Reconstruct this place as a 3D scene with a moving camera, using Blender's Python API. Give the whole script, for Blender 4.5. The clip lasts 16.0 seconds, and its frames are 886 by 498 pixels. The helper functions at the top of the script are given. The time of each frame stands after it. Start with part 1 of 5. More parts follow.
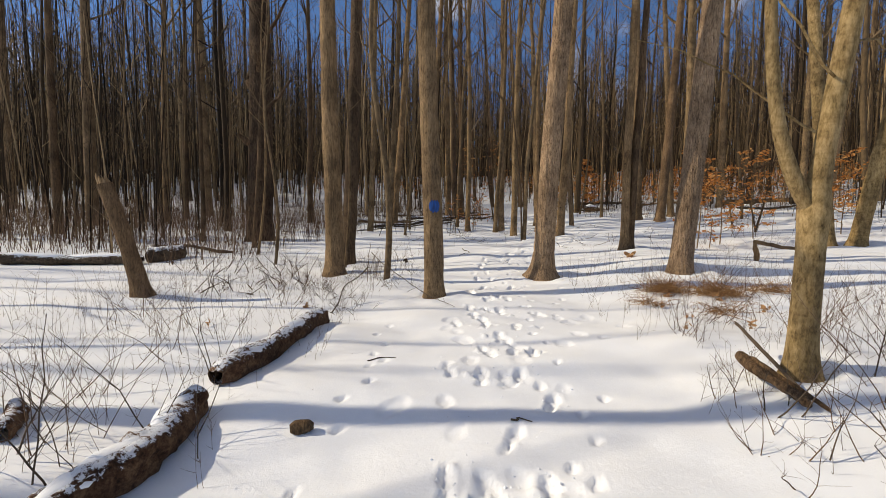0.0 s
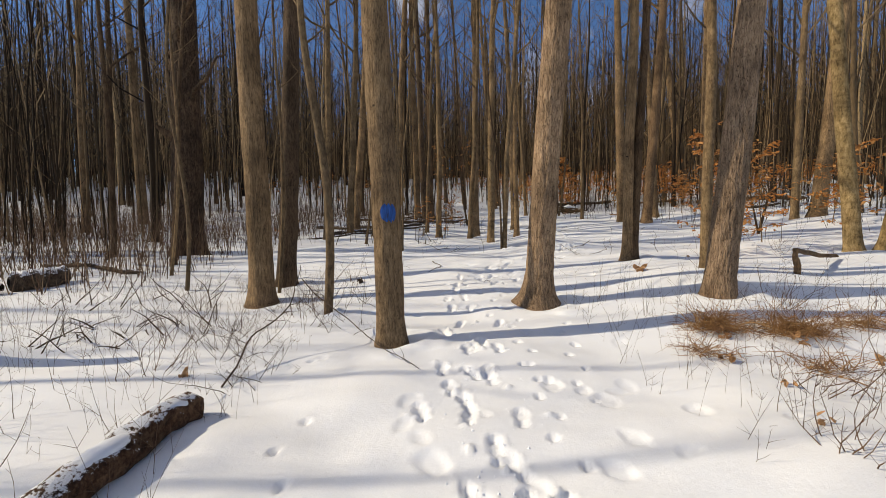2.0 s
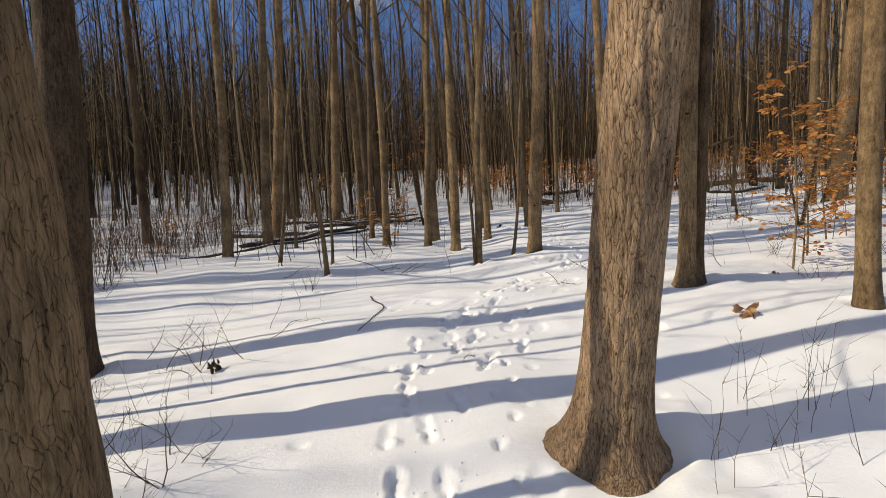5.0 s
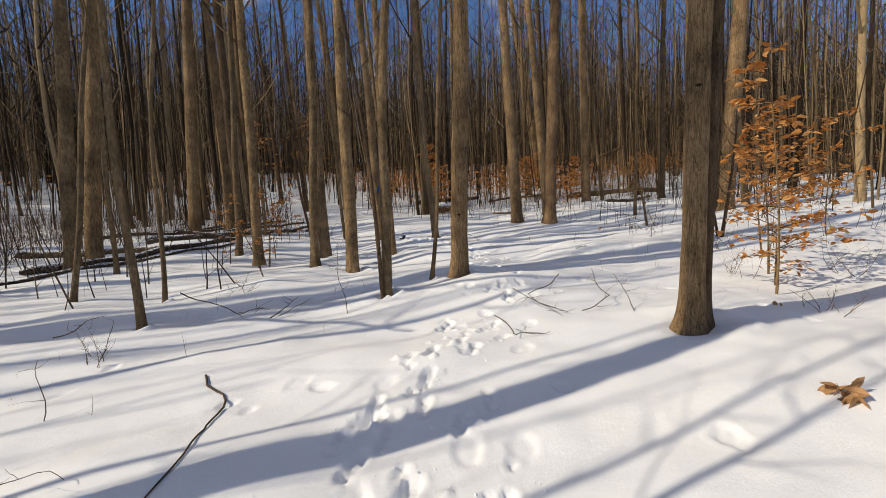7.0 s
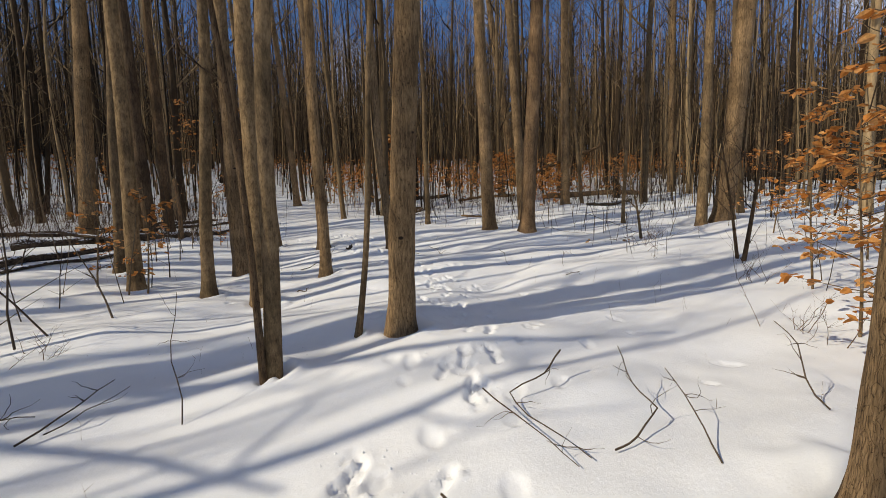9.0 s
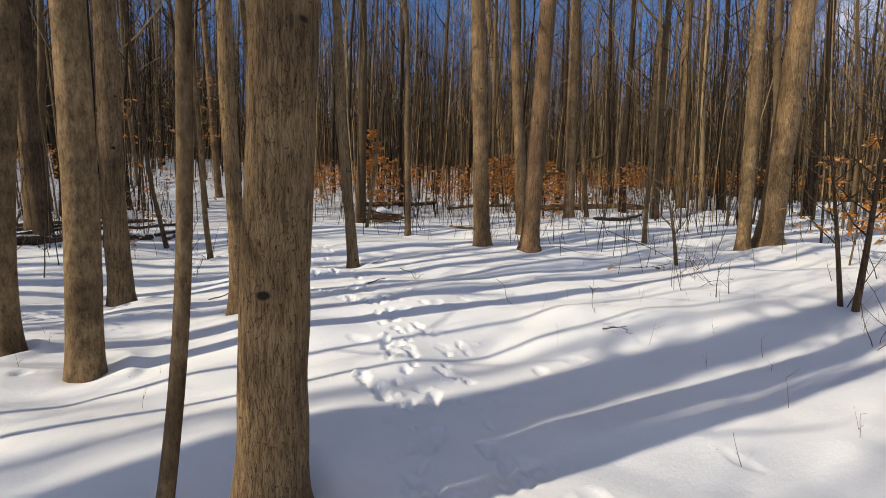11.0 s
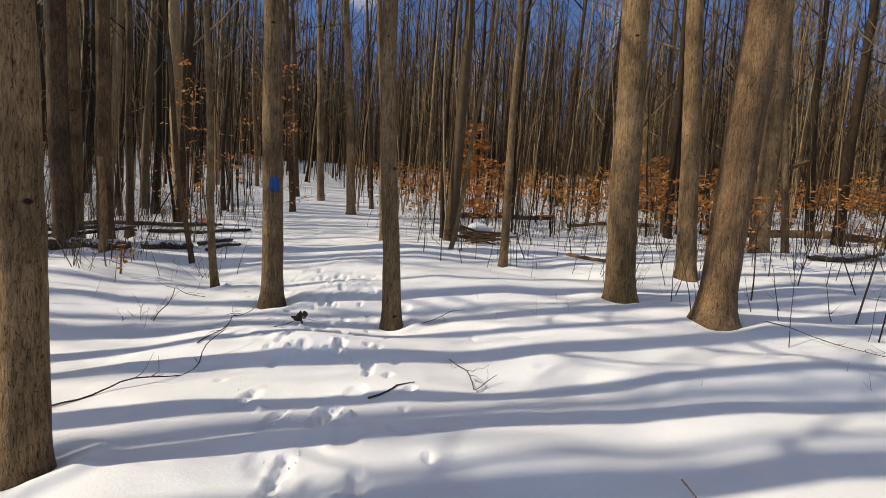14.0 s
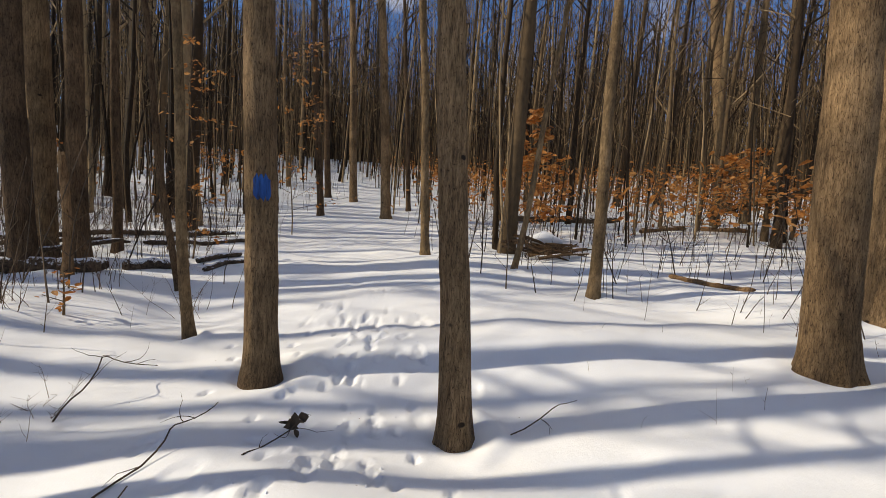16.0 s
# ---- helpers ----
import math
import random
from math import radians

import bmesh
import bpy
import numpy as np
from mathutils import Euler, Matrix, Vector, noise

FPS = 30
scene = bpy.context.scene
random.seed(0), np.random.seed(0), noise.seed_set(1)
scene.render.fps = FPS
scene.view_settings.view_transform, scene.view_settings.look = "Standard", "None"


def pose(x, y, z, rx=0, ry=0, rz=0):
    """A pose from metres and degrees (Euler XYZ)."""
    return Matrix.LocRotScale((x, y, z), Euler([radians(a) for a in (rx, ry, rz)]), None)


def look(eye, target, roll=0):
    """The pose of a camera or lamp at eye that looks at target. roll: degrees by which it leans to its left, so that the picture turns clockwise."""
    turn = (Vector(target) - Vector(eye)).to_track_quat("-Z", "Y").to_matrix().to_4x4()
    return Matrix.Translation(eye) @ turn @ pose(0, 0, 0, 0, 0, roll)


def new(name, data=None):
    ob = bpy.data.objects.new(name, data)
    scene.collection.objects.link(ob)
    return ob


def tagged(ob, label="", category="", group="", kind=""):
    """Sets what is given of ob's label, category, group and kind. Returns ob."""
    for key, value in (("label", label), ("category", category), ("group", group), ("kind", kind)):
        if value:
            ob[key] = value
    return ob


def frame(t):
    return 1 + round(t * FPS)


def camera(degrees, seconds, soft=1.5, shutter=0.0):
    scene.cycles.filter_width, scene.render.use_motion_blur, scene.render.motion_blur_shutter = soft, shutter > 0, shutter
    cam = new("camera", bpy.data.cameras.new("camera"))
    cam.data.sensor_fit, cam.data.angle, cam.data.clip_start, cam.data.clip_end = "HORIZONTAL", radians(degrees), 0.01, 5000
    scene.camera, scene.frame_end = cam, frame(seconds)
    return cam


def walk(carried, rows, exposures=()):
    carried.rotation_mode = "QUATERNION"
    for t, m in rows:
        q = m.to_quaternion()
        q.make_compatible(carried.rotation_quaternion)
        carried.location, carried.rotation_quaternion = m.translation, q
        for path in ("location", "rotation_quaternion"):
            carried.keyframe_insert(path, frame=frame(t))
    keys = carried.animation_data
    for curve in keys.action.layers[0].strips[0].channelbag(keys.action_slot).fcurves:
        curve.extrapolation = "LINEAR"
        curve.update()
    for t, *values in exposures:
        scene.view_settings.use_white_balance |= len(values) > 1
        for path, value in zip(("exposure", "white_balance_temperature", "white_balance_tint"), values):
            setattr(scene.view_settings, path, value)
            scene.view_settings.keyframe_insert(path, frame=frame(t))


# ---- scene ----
cam = camera(93.6, 16.0, soft=0.6)
PATH = [
    (0, (-0.038, -0.136, 1.686), (-0.187, 1.854, 1.545), 0.33),
    (0.5, (-0.011, 0.381, 1.721), (-0.106, 2.374, 1.582), -0.21),
    (1, (-0.047, 0.757, 1.717), (-0.116, 2.752, 1.585), -0.32),
    (1.5, (-0.112, 1.317, 1.765), (-0.150, 3.313, 1.635), -0.51),
    (2, (-0.046, 1.895, 1.795), (-0.062, 3.890, 1.663), -0.55),
    (2.5, (-0.046, 2.528, 1.776), (-0.035, 4.523, 1.640), -0.67),
    (3, (0.032, 3.143, 1.776), (0.056, 5.137, 1.625), -0.80),
    (3.5, (0.049, 3.766, 1.857), (0.098, 5.759, 1.701), -1.07),
    (3.7, (0.025, 4.058, 1.924), (0.100, 6.049, 1.746), -1.65),
    (5.8, (0.208, 6.420, 2.020), (0.572, 8.375, 1.885), -2.04),
    (6, (0.218, 6.643, 2.027), (0.656, 8.584, 1.903), -1.94),
    (6.5, (0.284, 7.187, 2.062), (0.898, 9.076, 1.920), -2.45),
    (7, (0.363, 7.786, 2.090), (1.044, 9.652, 1.928), -2.67),
    (7.5, (0.556, 8.281, 2.114), (1.280, 10.134, 1.949), -2.54),
    (8, (0.773, 8.756, 2.177), (1.531, 10.600, 2.005), -2.41),
    (8.5, (1.109, 9.273, 2.243), (1.887, 11.106, 2.061), -2.14),
    (9, (1.487, 9.754, 2.348), (2.297, 11.573, 2.155), -1.35),
    (9.5, (1.867, 10.279, 2.380), (2.687, 12.094, 2.186), -1.04),
    (9.7, (2.056, 10.438, 2.364), (2.869, 12.255, 2.173), -1.70),
    (11.8, (2.968, 12.796, 2.399), (3.828, 14.597, 2.260), 2.60),
    (12, (3.104, 12.998, 2.430), (3.942, 14.808, 2.282), 2.58),
    (12.5, (3.422, 13.476, 2.501), (4.158, 15.330, 2.357), 3.14),
    (13, (3.714, 13.990, 2.558), (4.282, 15.902, 2.418), 3.48),
    (13.5, (4.033, 14.451, 2.598), (4.446, 16.403, 2.459), 3.57),
    (14, (4.263, 14.959, 2.655), (4.583, 16.928, 2.517), 3.94),
    (14.5, (4.412, 15.466, 2.721), (4.691, 17.440, 2.569), 3.92),
    (15, (4.388, 16.065, 2.752), (4.619, 18.045, 2.594), 3.81),
    (15.5, (4.293, 16.618, 2.777), (4.482, 18.603, 2.617), 3.70),
    (16, (4.133, 17.128, 2.825), (4.292, 19.116, 2.669), 3.84),
]
walk(cam, [(t, look(eye, target, roll)) for t, eye, target, roll in PATH], [(0.0, -0.16, 8150, 8), (6.0, -0.14, 8000, 8), (9.7, -0.26, 7800, 7), (11.8, 0.10, 7900, 8), (16.0, 0.03, 7900, 8)])

# ---- light: a low winter sun from beyond the trees, under a blue sky with white cloud ----
SUN_AZ, SUN_EL = 2.0, 36.0          # shadows run along SUN_AZ degrees from the x axis
sun = new("sun", bpy.data.lights.new("sun", "SUN"))
sun.data.energy, sun.data.angle, sun.data.color = 4.1, radians(0.53), (1.0, 0.955, 0.88)
away = Vector((math.cos(radians(SUN_AZ)) * math.cos(radians(SUN_EL)), math.sin(radians(SUN_AZ)) * math.cos(radians(SUN_EL)), -math.sin(radians(SUN_EL))))
sun.matrix_world = look((0, 0, 30), Vector((0, 0, 30)) + away)

world = bpy.data.worlds.new("winter_sky")
scene.world = world
world.use_nodes = True
wn, wl = world.node_tree.nodes, world.node_tree.links
sky = wn.new("ShaderNodeTexSky")
sky.sky_type, sky.sun_disc = "NISHITA", False
sky.sun_elevation = radians(SUN_EL)
sky.sun_rotation = radians(270 - SUN_AZ)
sky.air_density, sky.dust_density, sky.ozone_density = 0.7, 0.0, 6.0
# white cloud, spread and brightened beyond the view to whiten the fill in shadows
cloud = wn.new("ShaderNodeTexNoise")
cloud.inputs["Scale"].default_value, cloud.inputs["Detail"].default_value = 2.2, 7
ramp = wn.new("ShaderNodeValToRGB")
ramp.color_ramp.elements[0].position, ramp.color_ramp.elements[1].position = 0.51, 0.71
mix = wn.new("ShaderNodeMix")
mix.data_type = "RGBA"
mix.inputs[7].default_value = (11.0, 10.6, 10.2, 1)
drift, view_dir = wn.new("ShaderNodeMapping"), wn.new("ShaderNodeTexCoord")
drift.inputs["Location"].default_value = (3.1, 1.7, 0.4)
wl.new(view_dir.outputs["Generated"], drift.inputs["Vector"])
wl.new(drift.outputs["Vector"], cloud.inputs["Vector"])
wl.new(cloud.outputs["Fac"], ramp.inputs["Fac"])
wl.new(ramp.outputs["Color"], mix.inputs["Factor"])
deep = wn.new("ShaderNodeMix")
deep.data_type, deep.blend_type = "RGBA", "MULTIPLY"
deep.inputs["Factor"].default_value = 1.0
deep.inputs[7].default_value = (0.74, 0.92, 1.10, 1)
wl.new(sky.outputs["Color"], deep.inputs[6])
wl.new(deep.outputs[2], mix.inputs[6])
wl.new(mix.outputs[2], wn["Background"].inputs["Color"])
wn["Background"].inputs["Strength"].default_value = 0.15


# ---- materials ----
def node_material(name, rough=0.8, spec=0.25):
    m = bpy.data.materials.new(name)
    m.use_nodes = True
    b = m.node_tree.nodes["Principled BSDF"]
    b.inputs["Roughness"].default_value = rough
    b.inputs["Specular IOR Level"].default_value = spec
    return m, m.node_tree.nodes, m.node_tree.links, b


def coords(n, l, scale, kind="Object"):
    tc, mp = n.new("ShaderNodeTexCoord"), n.new("ShaderNodeMapping")
    mp.inputs["Scale"].default_value = scale
    l.new(tc.outputs[kind], mp.inputs["Vector"])
    return mp.outputs["Vector"]


def noise_tex(n, l, vec, scale, detail=5, rough=0.6):
    t = n.new("ShaderNodeTexNoise")
    t.inputs["Scale"].default_value, t.inputs["Detail"].default_value, t.inputs["Roughness"].default_value = scale, detail, rough
    l.new(vec, t.inputs["Vector"])
    return t.outputs["Fac"]


def ramp_of(n, l, fac, stops):
    r = n.new("ShaderNodeValToRGB")
    e = r.color_ramp.elements
    while len(e) < len(stops):
        e.new(0.5)
    for el, (p, c) in zip(e, stops):
        el.position, el.color = p, (*c, 1)
    l.new(fac, r.inputs["Fac"])
    return r.outputs["Color"]


def mixed(n, l, fac, a, b, blend="MIX"):
    m = n.new("ShaderNodeMix")
    m.data_type, m.blend_type = "RGBA", blend
    for sock, v in ((m.inputs["Factor"], fac), (m.inputs[6], a), (m.inputs[7], b)):
        if isinstance(v, (int, float)):
            sock.default_value = v
        elif isinstance(v, tuple):
            sock.default_value = (*v, 1)
        else:
            l.new(v, sock)
    return m.outputs[2]


def bump(n, l, b, height, strength, distance):
    bp = n.new("ShaderNodeBump")
    bp.inputs["Strength"].default_value, bp.inputs["Distance"].default_value = strength, distance
    l.new(height, bp.inputs["Height"])
    l.new(bp.outputs["Normal"], b.inputs["Normal"])


def snow_material():
    m, n, l, b = node_material("snow", 0.55, 0.3)
    v = coords(n, l, (1, 1, 1))
    big = noise_tex(n, l, v, 0.7, 4)
    fine = noise_tex(n, l, v, 60, 6, 0.7)
    grain = noise_tex(n, l, v, 9, 5, 0.65)
    col = ramp_of(n, l, big, [(0.3, (0.80, 0.83, 0.88)), (0.7, (0.88, 0.89, 0.90))])
    # scattered crumbs of bark and seed on the crust
    vo = n.new("ShaderNodeTexVoronoi")
    vo.inputs["Scale"].default_value = 5.5
    l.new(v, vo.inputs["Vector"])
    dots = ramp_of(n, l, vo.outputs["Distance"], [(0.022, (1, 1, 1)), (0.034, (0, 0, 0))])
    patch = ramp_of(n, l, noise_tex(n, l, v, 0.35, 2), [(0.48, (0, 0, 0)), (0.6, (1, 1, 1))])
    where = mixed(n, l, 1.0, dots, patch, "MULTIPLY")
    l.new(mixed(n, l, where, col, (0.16, 0.10, 0.06)), b.inputs["Base Color"])
    h = mixed(n, l, 0.35, grain, fine)
    bump(n, l, b, h, 0.32, 0.02)
    return m


def bark_material(name, dark, mid, light, ridge=(9, 9, 1.1), depth=0.02, moss=0.0, bands=0.0, dusted=0.0, plates=None, knots=0.0):
    m, n, l, b = node_material(name, 0.88, 0.15)
    info = n.new("ShaderNodeObjectInfo")
    tc = n.new("ShaderNodeTexCoord")
    shift = n.new("ShaderNodeVectorMath")
    shift.operation = "ADD"
    comb = n.new("ShaderNodeCombineXYZ")
    mul = n.new("ShaderNodeMath")
    mul.operation = "MULTIPLY"
    mul.inputs[1].default_value = 40
    l.new(info.outputs["Random"], mul.inputs[0])
    l.new(mul.outputs[0], comb.inputs["Z"])
    l.new(tc.outputs["Object"], shift.inputs[0])
    l.new(comb.outputs[0], shift.inputs[1])
    mp = n.new("ShaderNodeMapping")
    mp.inputs["Scale"].default_value = ridge
    l.new(shift.outputs[0], mp.inputs["Vector"])
    ridges = noise_tex(n, l, mp.outputs["Vector"], 3.0, 6, 0.65)
    fine = noise_tex(n, l, mp.outputs["Vector"], 11.0, 5, 0.7)
    patch = noise_tex(n, l, shift.outputs[0], 1.6, 4, 0.6)
    h = mixed(n, l, 0.4, ridges, fine)
    if plates:
        # long plates between cracks, bent by a slow noise
        bend = n.new("ShaderNodeTexNoise")
        bend.inputs["Scale"].default_value = 9.0
        l.new(shift.outputs[0], bend.inputs["Vector"])
        warp = n.new("ShaderNodeVectorMath")
        warp.operation = "MULTIPLY_ADD"
        warp.inputs[1].default_value = (0.055, 0.055, 0.10)
        l.new(bend.outputs["Color"], warp.inputs[0])
        l.new(shift.outputs[0], warp.inputs[2])
        mp3 = n.new("ShaderNodeMapping")
        mp3.inputs["Scale"].default_value = (plates[0], plates[0], plates[1])
        l.new(warp.outputs[0], mp3.inputs["Vector"])
        vor = n.new("ShaderNodeTexVoronoi")
        vor.feature = "DISTANCE_TO_EDGE"
        vor.inputs["Scale"].default_value = 1.0
        l.new(mp3.outputs["Vector"], vor.inputs["Vector"])
        crack = ramp_of(n, l, vor.outputs["Distance"], [(0.0, (0, 0, 0)), (0.16, (1, 1, 1))])
    col = ramp_of(n, l, h, [(0.36, dark), (0.48, mid), (0.60, light)])
    if plates:
        ragged = mixed(n, l, 0.55, crack, fine)
        col = mixed(n, l, 1.0, col, ramp_of(n, l, ragged, [(0.24, (0.22, 0.19, 0.17)), (0.40, (1.06, 1.05, 1.04))]), "MULTIPLY")
        h = mixed(n, l, 0.45, h, ragged)
    tone = ramp_of(n, l, patch, [(0.34, (0.58, 0.56, 0.54)), (0.64, (1.25, 1.21, 1.15))])
    col = mixed(n, l, 1.0, col, tone, "MULTIPLY")
    own = ramp_of(n, l, info.outputs["Random"], [(0.0, (0.78, 0.78, 0.80)), (1.0, (1.15, 1.10, 1.02))])
    col = mixed(n, l, 1.0, col, own, "MULTIPLY")
    if bands:
        mp2 = n.new("ShaderNodeMapping")
        mp2.inputs["Scale"].default_value = (1.2, 1.2, 6)
        l.new(shift.outputs[0], mp2.inputs["Vector"])
        bd = ramp_of(n, l, noise_tex(n, l, mp2.outputs["Vector"], 2.0, 3), [(0.36, (0.55, 0.5, 0.46)), (0.5, (1, 1, 1))])
        col = mixed(n, l, bands, col, mixed(n, l, 1.0, col, bd, "MULTIPLY"))
    if knots:
        # dark eyes where branches have dropped
        eye = n.new("ShaderNodeTexVoronoi")
        eye.inputs["Scale"].default_value = 2.6
        mpk = n.new("ShaderNodeMapping")
        mpk.inputs["Scale"].default_value = (1.0, 1.0, 1.5)
        l.new(shift.outputs[0], mpk.inputs["Vector"])
        l.new(mpk.outputs["Vector"], eye.inputs["Vector"])
        spot = ramp_of(n, l, eye.outputs["Distance"], [(knots, (1, 1, 1)), (knots * 1.6, (0, 0, 0))])
        col = mixed(n, l, spot, col, (0.028, 0.019, 0.013))
    if moss:
        mo = ramp_of(n, l, noise_tex(n, l, shift.outputs[0], 2.6, 5), [(0.42, (0, 0, 0)), (0.62, (1, 1, 1))])
        mk = n.new("ShaderNodeMath")
        mk.operation = "MULTIPLY"
        mk.inputs[1].default_value = moss
        l.new(mo, mk.inputs[0])
        col = mixed(n, l, mk.outputs[0], col, (0.10, 0.085, 0.03))
    if dusted:
        # snow that has stayed on upward faces, in flecks
        geo, sep = n.new("ShaderNodeNewGeometry"), n.new("ShaderNodeSeparateXYZ")
        l.new(geo.outputs["Normal"], sep.inputs[0])
        fleck = noise_tex(n, l, shift.outputs[0], 22, 6, 0.75)
        add = n.new("ShaderNodeMath")
        add.operation = "MULTIPLY_ADD"
        add.inputs[1].default_value = 0.32
        l.new(sep.outputs["Z"], add.inputs[0])
        l.new(fleck, add.inputs[2])
        lying = ramp_of(n, l, add.outputs[0], [(1.0 - dusted * 0.33, (0, 0, 0)), (1.04 - dusted * 0.33, (1, 1, 1))])
        col = mixed(n, l, lying, col, (0.78, 0.80, 0.84))
    l.new(col, b.inputs["Base Color"])
    bump(n, l, b, h, 1.0, depth * 0.5)
    return m


def island_material(name, stops, rough=0.8, translucent=0.0, grain=14.0):
    m, n, l, b = node_material(name, rough, 0.2)
    geo = n.new("ShaderNodeNewGeometry")
    col = ramp_of(n, l, geo.outputs["Random Per Island"], stops)
    v = coords(n, l, (1, 1, 0.35))
    g = noise_tex(n, l, v, grain, 4)
    col = mixed(n, l, 1.0, col, ramp_of(n, l, g, [(0.3, (0.66, 0.66, 0.66)), (0.7, (1.2, 1.2, 1.2))]), "MULTIPLY")
    l.new(col, b.inputs["Base Color"])
    bump(n, l, b, g, 0.5, 0.01)
    if translucent:
        tr, ms = n.new("ShaderNodeBsdfTranslucent"), n.new("ShaderNodeMixShader")
        l.new(col, tr.inputs["Color"])
        ms.inputs[0].default_value = translucent
        out = n["Material Output"]
        l.new(b.outputs[0], ms.inputs[1])
        l.new(tr.outputs[0], ms.inputs[2])
        l.new(ms.outputs[0], out.inputs["Surface"])
    return m


SNOW = snow_material()
BARK = {
    "furrowed": bark_material("bark_furrowed", (0.115, 0.078, 0.053), (0.320, 0.228, 0.156), (0.480, 0.352, 0.245), (12, 12, 2.2), 0.08, plates=(46, 7)),
    "ridged": bark_material("bark_ridged", (0.080, 0.053, 0.032), (0.228, 0.157, 0.093), (0.355, 0.250, 0.150), (15, 15, 2), 0.045, 0.05, 0.12, plates=(75, 10), knots=0.05),
    "smooth": bark_material("bark_smooth", (0.066, 0.045, 0.027), (0.160, 0.112, 0.067), (0.255, 0.183, 0.110), (9, 9, 3), 0.010, 0.1, 0.3),
    "tan": bark_material("bark_tan", (0.097, 0.057, 0.032), (0.216, 0.139, 0.080), (0.308, 0.205, 0.121), (12, 12, 2), 0.04, 0.04, 0.12, plates=(60, 13)),
    "dark": bark_material("bark_dark", (0.044, 0.029, 0.018), (0.105, 0.070, 0.044), (0.165, 0.114, 0.073), (12, 12, 2), 0.035, 0.03, plates=(60, 11)),
    "rough": bark_material("bark_rough", (0.031, 0.020, 0.013), (0.088, 0.056, 0.035), (0.154, 0.105, 0.067), (6, 6, 1.8), 0.09, plates=(24, 8)),
    "mossy": bark_material("bark_mossy", (0.090, 0.060, 0.026), (0.270, 0.190, 0.092), (0.420, 0.310, 0.165), (7, 7, 2.5), 0.010, 0.1, 0.5),
}
# stem tones vary at random, spread wide to paint in lit stems and dark depth
WOODS = island_material("far_bark", [(0.0, (0.016, 0.010, 0.006)), (0.45, (0.056, 0.036, 0.020)), (0.75, (0.185, 0.124, 0.067)), (1.0, (0.370, 0.260, 0.145))], 0.85)
TWIG = island_material("twig_bark", [(0.0, (0.041, 0.028, 0.021)), (0.6, (0.090, 0.064, 0.044)), (1.0, (0.150, 0.109, 0.071))], 0.8)
BRUSH = island_material("thicket_bark", [(0.0, (0.075, 0.041, 0.026)), (0.6, (0.143, 0.086, 0.053)), (1.0, (0.210, 0.143, 0.090))], 0.8)
LEAF = island_material("dry_beech_leaf", [(0.0, (0.38, 0.13, 0.028)), (0.5, (0.58, 0.24, 0.062)), (1.0, (0.68, 0.37, 0.145))], 0.6, 0.35, 40)
OAK_LEAF = island_material("dry_oak_leaf", [(0.0, (0.34, 0.16, 0.065)), (1.0, (0.58, 0.35, 0.18))], 0.6, 0.2, 40)
GRASS = island_material("dry_grass", [(0.0, (0.16, 0.075, 0.03)), (0.5, (0.31, 0.16, 0.07)), (1.0, (0.50, 0.30, 0.14))], 0.8)
ROT = bark_material("rotten_wood", (0.03, 0.016, 0.01), (0.13, 0.065, 0.035), (0.27, 0.16, 0.09), (5, 5, 5), 0.06, dusted=0.78)
ROT_DRY = bark_material("rotten_dry_wood", (0.04, 0.024, 0.015), (0.15, 0.092, 0.052), (0.29, 0.19, 0.11), (16, 16, 4), 0.05)
LOG_BARK = bark_material("log_bark", (0.02, 0.015, 0.012), (0.075, 0.055, 0.04), (0.15, 0.115, 0.085), (7, 7, 7), 0.03, dusted=0.85)
PALE_WOOD = bark_material("split_wood", (0.14, 0.08, 0.04), (0.33, 0.21, 0.11), (0.48, 0.34, 0.2), (10, 10, 2), 0.015)


def paint_material():
    m, n, l, b = node_material("blue_blaze_paint", 0.6, 0.3)
    v = coords(n, l, (9, 9, 1.4))
    f = noise_tex(n, l, v, 4, 5)
    l.new(ramp_of(n, l, f, [(0.36, (0.02, 0.02, 0.025)), (0.46, (0.006, 0.05, 0.20)), (0.70, (0.014, 0.10, 0.36))]), b.inputs["Base Color"])
    bump(n, l, b, f, 0.6, 0.01)
    return m


BLUE = paint_material()

# ---- shapes ----
RNG = np.random.RandomState(7)
LATTICE = RNG.rand(256, 256)


def vnoise(x, y):
    """Smooth value noise from -1 to 1."""
    x, y = np.asarray(x, float), np.asarray(y, float)
    i, j = np.floor(x).astype(int), np.floor(y).astype(int)
    u, v = x - i, y - j
    u, v = u * u * (3 - 2 * u), v * v * (3 - 2 * v)
    g = lambda a, b: LATTICE[a % 256, b % 256]
    top = g(i, j) * (1 - u) + g(i + 1, j) * u
    low = g(i, j + 1) * (1 - u) + g(i + 1, j + 1) * u
    return 2 * (top * (1 - v) + low * v) - 1


def lie(x, y):
    """The lie of the land, without its small waves."""
    cx, cy = np.clip(x, -30, 30), np.clip(y, -14, 60)
    hill = 0.0016 * np.clip(np.asarray(y, float) - 24, 0, 45) ** 2
    return hill + 0.1778 + 0.0213 * cx + 0.0528 * cy + (0.0733 * cx * cx - 0.0176 * cx * cy + 0.0316 * cy * cy) / 50


def swell(x, y):
    """Soft waves of the snow over the forest floor."""
    more = 1 + 0.45 * np.clip((np.asarray(y, float) - 10) / 4, 0, 1)
    return more * 0.05 * vnoise(x / 1.6 + 3, y / 1.0 + 8) + more * 0.032 * vnoise(x / 0.75, y / 0.5 + 40) + 0.008 * vnoise(x / 0.25, y / 0.22)


MOUNDS = []     # low rises and hollows of the floor round trunks: x, y, height


